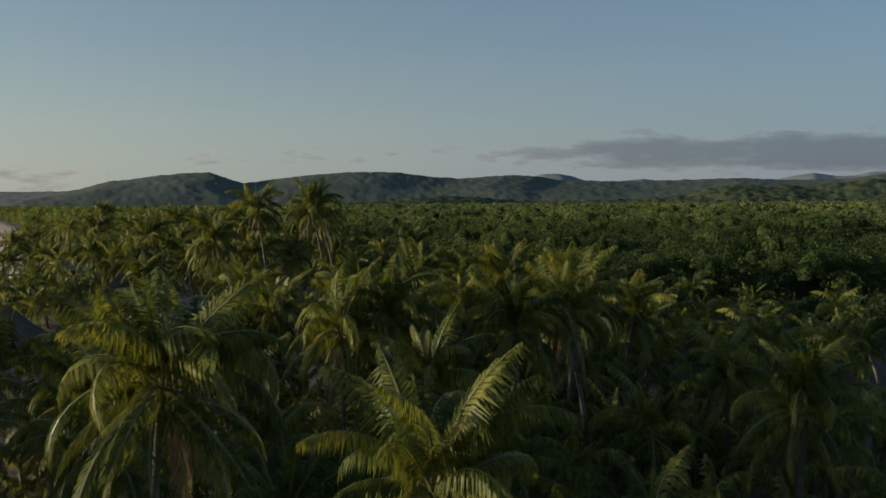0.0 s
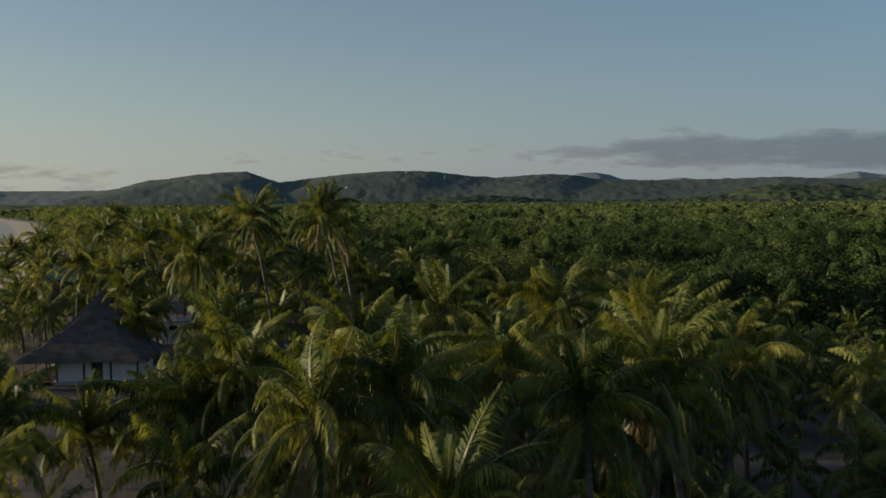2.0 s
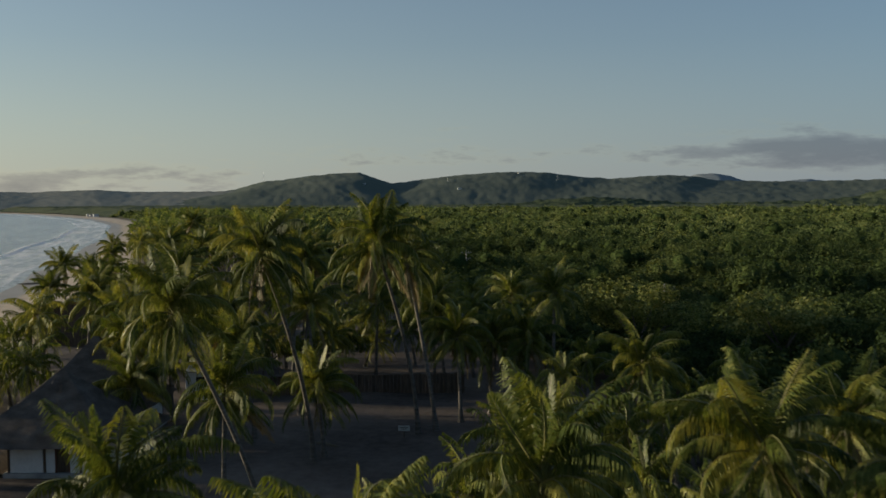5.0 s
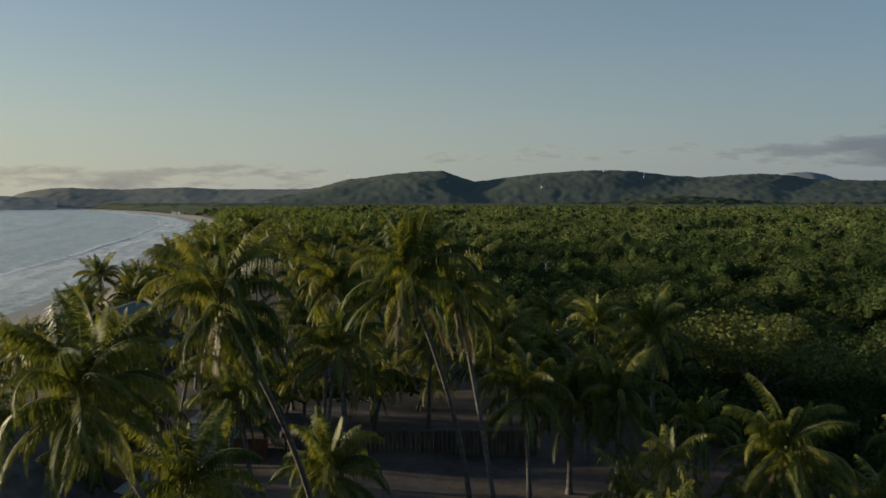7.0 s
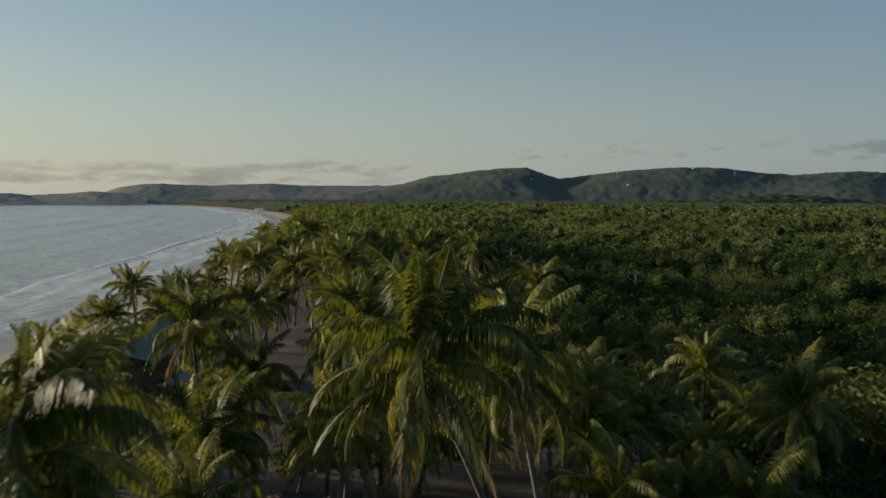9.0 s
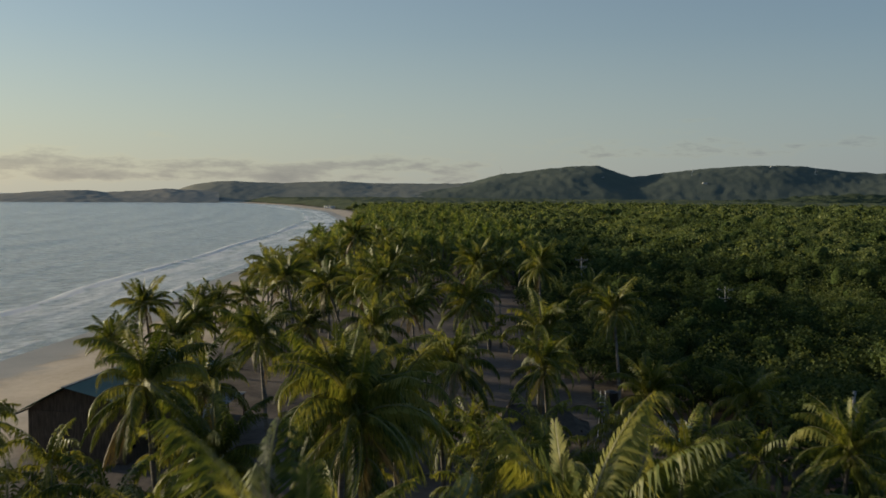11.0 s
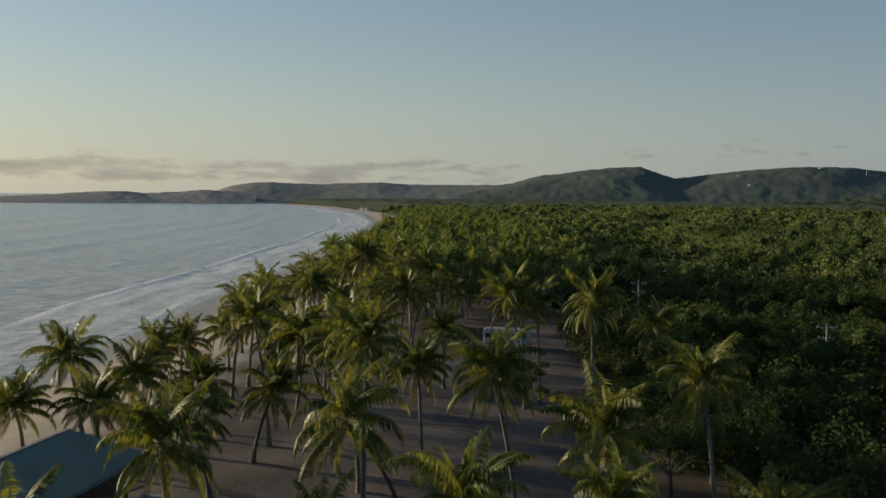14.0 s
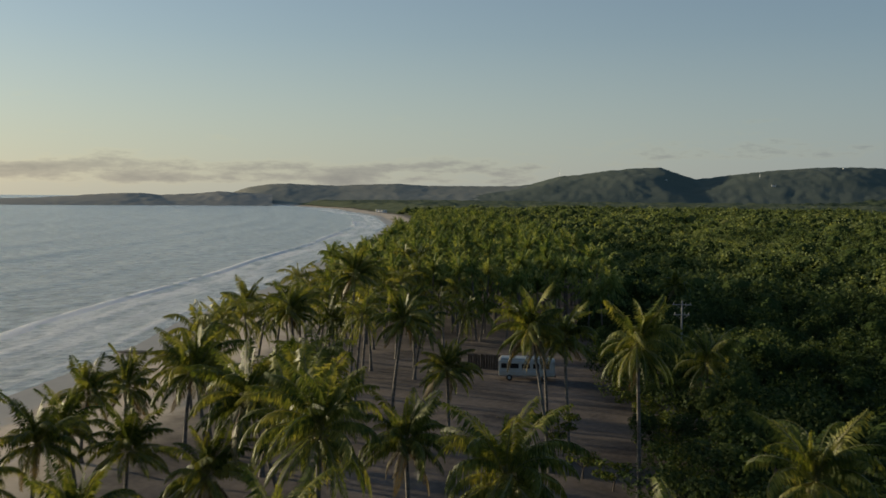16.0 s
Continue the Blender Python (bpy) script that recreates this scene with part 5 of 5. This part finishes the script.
def old_truck(x, y, turn):
    o = thing("pickup_truck", "old pale blue pickup truck with a rusty red bed", "truck", x, y, None, turn)
    part("chassis", block(6.6, 0.9, 0.22, (0, 0, 0.52)), RUBBER, o)
    bed = part("bed", block(4.3, 1.66, 0.08, (-1.35, 0, 0.98)), RED, o, "rusty red bed floor")
    for k in range(5):
        part("rib", block(0.07, 1.6, 0.03, (-3.1 + k * 0.86, 0, 1.06), bevel=0.01), RED, bed)
    for s in (-1, 1):
        part("side_board", block(4.3, 0.07, 0.46, (-1.35, s * 0.86, 0.96)), WHITE, o, "chalky white side board")
        for k in range(4):
            part("stake", block(0.08, 0.05, 0.5, (-3.2 + k * 1.24, s * 0.92, 0.94), bevel=0.01), WHITE, o)
    part("tailboard", block(0.07, 1.7, 0.42, (-3.52, 0, 0.96)), WHITE, o)
    cab = part("cab", cab_bm(0.86, 2.18, 0.84, 0.55, 2.05, 0.42, 0.12), CYAN, o)
    part("rear_window", block(0.05, 1.1, 0.34, (0.85, 0, 1.50), bevel=0.02), GLASS, cab)
    slope = Matrix.Translation((2.03, 0, 1.66)) @ Matrix.Rotation(radians(-25.5), 4, "Y") @ Matrix.Translation((0, 0, -0.30))
    part("windscreen", block(0.06, 1.36, 0.58, bevel=0.02, m=slope), GLASS, cab)
    for s in (-1, 1):
        part("side_window", block(0.74, 0.05, 0.40, (1.42, s * 0.785, 1.42), bevel=0.02), GLASS, cab)
        part("door_handle", block(0.14, 0.04, 0.04, (1.15, s * 0.855, 1.18), bevel=0.01), GALVA, cab)
        part("mirror", block(0.05, 0.22, 0.16, (2.05, s * 1.0, 1.36), bevel=0.02), RUBBER, cab)
    hood = part("hood", cab_bm(2.10, 3.42, 0.74, 0.62, 1.24, 0.16, 0.10), CYAN, o)
    part("crease", block(1.1, 0.06, 0.03, (2.66, 0, 1.23), bevel=0.01), CYAN, hood)
    for s in (-1, 1):
        part("wing", block(1.22, 0.26, 0.42, (2.76, s * 0.78, 0.62), bevel=0.09), CYAN, o)
        lamp = part("headlight", rod((3.40, s * 0.72, 0.84), (3.46, s * 0.72, 0.84), 0.11, 0.10, 14), GLASS, o)
        part("ring", rod((3.38, s * 0.72, 0.84), (3.42, s * 0.72, 0.84), 0.135, 0.13, 14), GALVA, lamp)
    grille = part("grille", block(0.04, 1.06, 0.36, (3.43, 0, 0.70), bevel=0.01), RUBBER, o)
    for k in range(4):
        part("bar", block(0.03, 1.04, 0.045, (3.465, 0, 0.72 + k * 0.09), bevel=0.01), WHITE, grille)
    part("bumper", block(0.12, 1.74, 0.17, (3.56, 0, 0.42), bevel=0.04), GALVA, o)
    for sx in (-2.1, 2.72):
        for sy in (-1, 1):
            w = part("wheel", rod((sx, sy * 0.66, 0.36), (sx, sy * 0.88, 0.36), 0.37, 0.37, 18), RUBBER, o)
            part("rim", rod((sx, sy * 0.84, 0.36), (sx, sy * 0.90, 0.36), 0.2, 0.18, 14), GALVA, w)
    return o


old_truck(-34.7, 180.4, -61)


def tank_stand(x, y):
    o = thing("water_tank_stand", "black water tank on a wooden post stand among the trees", "water tank", x, y, None, 20)
    for sx in (-0.9, 0.9):
        for sy in (-0.9, 0.9):
            part("leg", rod((sx, sy, -0.1), (sx, sy, 3.0), 0.09, 0.08), WOOD, o)
    part("platform", block(2.3, 2.3, 0.12, (0, 0, 2.95)), WOOD, o)
    tank = part("tank", rod((0, 0, 3.07), (0, 0, 4.2), 0.62, 0.6, 20), TANK, o)
    part("lid", rod((0, 0, 4.2), (0, 0, 4.36), 0.5, 0.22, 16), TANK, tank)
    part("ladder", rod((-1.1, -1.0, 0), (-0.9, -0.6, 4.4), 0.035), GALVA, o)
    part("ladder", rod((-0.7, -1.0, 0), (-0.5, -0.6, 4.4), 0.035), GALVA, o)
    for i in range(8):
        part("rung", rod((-1.08 + i * 0.025, -0.97 + i * 0.05, 0.3 + i * 0.52), (-0.68 + i * 0.025, -0.97 + i * 0.05, 0.3 + i * 0.52), 0.02), GALVA, o)
    return o


tank_stand(-40.6, 178.6)
cistern = thing("cistern", "grey concrete cistern with a pipe at the edge of the trees", "cistern", -22.4, 188.0, None, 25)
part("body", block(1.7, 1.7, 3.0, (0, 0, -0.1), bevel=0.04), CONCRETE, cistern)
part("cap", block(1.95, 1.95, 0.14, (0, 0, 2.9)), CONCRETE, cistern)
part("pipe", rod((0.2, 0.2, 3.0), (0.2, 0.2, 4.6), 0.13, 0.13, 12), CONCRETE, cistern)


def power_pole(x, y, tall, turn, arms=2):
    o = thing("power_pole", "grey concrete power pole with crossarms and insulators above the trees", "power pole", x, y, None, turn, group="power poles")
    part("post", rod((0, 0, -0.2), (0, 0, tall), 0.16, 0.10, 10), POLE, o)
    for k in range(arms):
        z = tall - 0.55 - k * 1.25
        arm = part("crossarm", block(2.3 - 0.4 * k, 0.10, 0.11, (0, 0.14, z)), POLE, o, "pale metal crossarm")
        for sx in (-1.0, 0.45, 1.0):
            q = sx * (1 - 0.18 * k)
            part("insulator", rod((q, 0.14, z + 0.1), (q, 0.14, z + 0.34), 0.055, 0.035), POLE, arm)
        for s in (-1, 1):
            part("brace", rod((s * 0.75, 0.14, z + 0.02), (0, 0.12, z - 0.5), 0.025), POLE, arm)
    return o


power_pole(-44.5, 242.5, 7.8, 12)
power_pole(-72.5, 258.4, 10.2, 20)
power_pole(22.4, 54.6, 5.3, 5, 0)
power_pole(-2.4, 156.0, 8.7, 10, 1)


def post_fence():
    o = thing("beach_fence", "rickety wooden post and rail fence along the top of the beach", "fence", -119.0, 219.4, None, -58)
    for i in range(9):
        z = 1.15 + 0.2 * ((i * 37) % 5) / 5
        part("post", rod((i * 1.5 - 4, 0.05 * ((i * 13) % 3), -0.3), (i * 1.5 - 4 + 0.04 * ((i * 7) % 3), 0, z), 0.05, 0.04), WOOD, o)
    for k, z in enumerate((0.45, 0.85)):
        for i in range(8):
            part("rail", rod((i * 1.5 - 4, 0.03, z + 0.04 * ((i * 5 + k) % 3)), ((i + 1) * 1.5 - 4, 0.03, z + 0.04 * ((i * 3 + k) % 3)), 0.025), WOOD, o)


post_fence()
sign = thing("notice_board", "small white notice board at the foot of a palm", "sign", -21.4, 117.2, None, 12)
part("post", rod((0, 0.04, -0.2), (0, 0.04, 0.9), 0.04), WOOD, sign)
part("panel", block(0.9, 0.04, 0.42, (0, 0, 0.5), bevel=0.01), WHITE, sign)
for k in range(2):
    part("writing_bar", block(0.6 - 0.2 * k, 0.012, 0.05, (0, -0.024, 0.74 - k * 0.12), bevel=0), RUBBER, sign)


def rubble_bank(x, y, turn, ln):
    """A low dark tongue of wet sand and weed at the water's edge."""
    bm = bmesh.new()
    n, k = 26, 9
    vs = []
    for i in range(n + 1):
        u = i / n * 2 - 1
        for j in range(k):
            v = j / (k - 1) * 2 - 1
            w = (1 - u * u) ** 0.6
            vs.append(bm.verts.new((u * ln / 2, v * 1.1 * w, 0.42 * w * (1 - v * v) + 0.05 * noise.noise((u * 9, v * 3, 2)) - 0.06)))
    for i in range(n):
        for j in range(k - 1):
            a = i * k + j
            bm.faces.new((vs[a], vs[a + k], vs[a + k + 1], vs[a + 1]))
    o = thing("driftwood_log", "long dark driftwood log half buried in wet beach sand", "driftwood", x, y, None, turn)
    part("log", bm, TWIG, o)


rubble_bank(-146.5, 240.0, 18, 11)


# ---- broad-leaved trees at the clearing ----
def broad_tree(x, y, tall, wide, seed, label, leaves=1500, leaf=0.15, flat=0.55, name="broadleaf_tree", leaf_mat=LEAFY):
    g = random.Random(seed)
    o = thing(name, label, "tree", x, y, None, g.uniform(0, 360))
    bm = bmesh.new()

    def limb(a, b, r0, r1):
        t = rod(a, b, r0, r1, 7)
        me = bpy.data.meshes.new("t")
        t.to_mesh(me)
        t.free()
        bm.from_mesh(me)
        bpy.data.meshes.remove(me)
    fork = Vector((0.1, -0.1, tall * (0.18 if flat >= 0.7 else 0.38)))
    limb((0, 0, -0.2), fork, 0.05 * tall ** 0.8, 0.035 * tall ** 0.8)
    tips = []
    for i in range(11 if flat >= 0.7 else 7):
        a = i * 2.4 + g.uniform(-0.4, 0.4)
        r = wide * g.uniform(0.25, 0.62)
        tip = Vector((r * math.cos(a), r * math.sin(a), tall * (g.uniform(0.25, 0.92) if flat >= 0.7 else g.uniform(0.6, 0.95))))
        limb(fork, tip, 0.024 * tall ** 0.8, 0.008)
        tips.append(tip)
    part("trunk", bm, TWIG, o)
    c = np.array([tuple(t) for t in tips])
    gg = np.random.default_rng(seed)
    pick = gg.integers(0, len(c), leaves)
    d = gg.normal(size=(leaves, 3))
    d /= np.linalg.norm(d, axis=1, keepdims=True)
    rad = wide * gg.uniform(0.22, 0.36, len(c))[pick] * gg.uniform(0.65, 1.05, leaves)
    p = c[pick] + d * rad[:, None] * np.array([1, 1, flat])
    nrm = d * np.array([0.7, 0.7, 1]) + gg.normal(size=d.shape) * 0.4 + np.array([0, 0, 0.35])
    nrm /= np.linalg.norm(nrm, axis=1, keepdims=True)
    t = np.cross(nrm, gg.normal(size=d.shape))
    t /= np.linalg.norm(t, axis=1, keepdims=True)
    b = np.cross(nrm, t)
    s = leaf * gg.uniform(0.7, 1.4, (leaves, 1))
    v = np.stack([p - t * s, p + b * s * 0.5, p + t * s - nrm * s * 0.3, p - b * s * 0.5], 1).reshape(-1, 3)
    crown = new("crown", raw_mesh("crown", v, np.arange(len(v)).reshape(-1, 4), leaf_mat))
    crown.parent = o
    return o


broad_tree(-69.6, 215.4, 5.2, 2.9, 1, "young almond tree with tiers of broad leaves on the sand", 900, 0.17, 0.35, "almond_tree")
broad_tree(-66.6, 215.0, 2.3, 2.6, 2, "low round bush with broad dark leaves on the sand", 500, 0.15, 0.5, "bush")
broad_tree(-63.3, 213.2, 2.2, 2.2, 3, "low round bush with broad dark leaves on the sand", 450, 0.15, 0.5, "bush")
broad_tree(-5.0, 146.5, 9.4, 9.5, 4, "broad-crowned tree with pale yellow-green leaves standing above the palms", 6500, 0.19, 0.6, leaf_mat=PALE_LEAF)
broad_tree(9.0, 143.0, 9.0, 8.0, 5, "broad-crowned tree with pale yellow-green leaves at the edge of the forest", 5000, 0.19, 0.6, leaf_mat=PALE_LEAF)
# these take the darker forest leaf, deep shade put into their colour
for i, (x, y, tall, wide) in enumerate(((-57.0, 211.5, 4.6, 5.0), (-61.5, 222.0, 4.2, 4.6), (-54.5, 204.0, 5.0, 5.2), (-66.5, 234.0, 5.0, 5.4), (-47.5, 194.0, 5.2, 5.0), (-25.5, 171.0, 5.4, 5.6), (-14.5, 147.0, 5.0, 5.0), (-77.0, 250.0, 5.2, 5.6))):
    broad_tree(x, y, tall, wide, 20 + i, "leafy green tree at the edge of the sandy clearing", 2200, 0.15, 0.6, leaf_mat=CANOPY)

eg = random.Random(41)
# darker forest leaf here too, in place of the shade along the edge
for i, (x, y, tall, wide) in enumerate(((-49.0, 203.5, 5.0, 5.2), (-46.0, 199.5, 5.4, 5.4), (-42.5, 197.0, 5.6, 5.6), (-39.5, 193.5, 5.2, 5.4), (-36.0, 192.0, 5.0, 5.2), (-32.5, 191.0, 5.6, 5.4), (-44.5, 204.0, 6.4, 6.0))):
    broad_tree(x, y, tall, wide, 60 + i, "dark leafy tree closing the edge of the forest", 3200, 0.15, 0.7, leaf_mat=CANOPY)
for i in range(13):
    y = 208 + i * 4.6
    tall = eg.uniform(1.8, 4.4)
    broad_tree(float(edge_x(y)) - 1.6 + eg.uniform(-0.8, 0.8), y, tall, tall * eg.uniform(0.9, 1.2), 80 + i, "round-leaved bush at the edge of the sandy clearing", 1100, 0.15, 0.7, "bush")
broad_tree(-41.5, 137.5, 5.0, 6.2, 71, "dark spreading tree behind the white house", 2600, 0.18, 0.6)
broad_tree(-36.8, 141.0, 4.4, 5.4, 72, "dark spreading tree behind the board fence", 2200, 0.18, 0.6)


# ---- far things ----
def far_house(x, y, z, w, d, h, turn, label):
    o = thing("far_house", label, "house", x, y, z, turn)
    part("wall", block(w, d, h, bevel=0), PLASTER, o)
    part("roof", block(w + 0.8, d + 0.8, 0.4, (0, 0, h), bevel=0), CONCRETE, o)
    for i in range(2):
        part("window", block(w * 0.16, 0.1, h * 0.3, (-w / 4 + i * w / 2, -d / 2 - 0.06, h * 0.4), bevel=0), GLASS, o)


for i, (dx, dy, w, h) in enumerate(((0, 0, 6, 2.8), (-14, 12, 5, 2.2), (-30, 30, 6, 2.4))):
    far_house(-690 + dx, 1066 + dy, 0.0, w, 6, h, 40, "small white beach house far along the bay")


for bearing, up, w, tall in ((12.82, 0.67, 9, 3.4), (9.41, 1.54, 5, 1.8), (18.46, 0.92, 6, 2.2)):
    x, y, z = on_ridge("backdrop_main_ridge", bearing, up)
    far_house(x, y, z - 0.5, w, 8, tall, 20, "pale villa on the wooded slope of the ridge")


def radio_mast(x, y, z, tall):
    o = thing("radio_mast", "thin grey lattice radio mast on the ridge", "mast", x, y, z)
    for k in range(3):
        a = k * 2.094
        part("leg", rod((1.3 * math.cos(a), 1.3 * math.sin(a), -1), (0.35 * math.cos(a), 0.35 * math.sin(a), tall), 0.10), GALVA, o)
    for i in range(1, 6):
        f = 1.3 - 0.95 * i / 6
        for k in range(3):
            a, b = k * 2.094, (k + 1) * 2.094
            part("brace", rod((f * math.cos(a), f * math.sin(a), tall * i / 6), (f * math.cos(b), f * math.sin(b), tall * i / 6), 0.06), GALVA, o)
    part("antenna", rod((0, 0, tall - 1), (0, 0, tall + 5), 0.09), GALVA, o)


for bearing, up, tall in ((24.3, 1.14, 20), (13.61, 1.02, 17), (7.15, 1.2, 20)):
    x, y, z = on_ridge("backdrop_main_ridge", bearing, up)
    radio_mast(x, y, z - 0.5, tall)
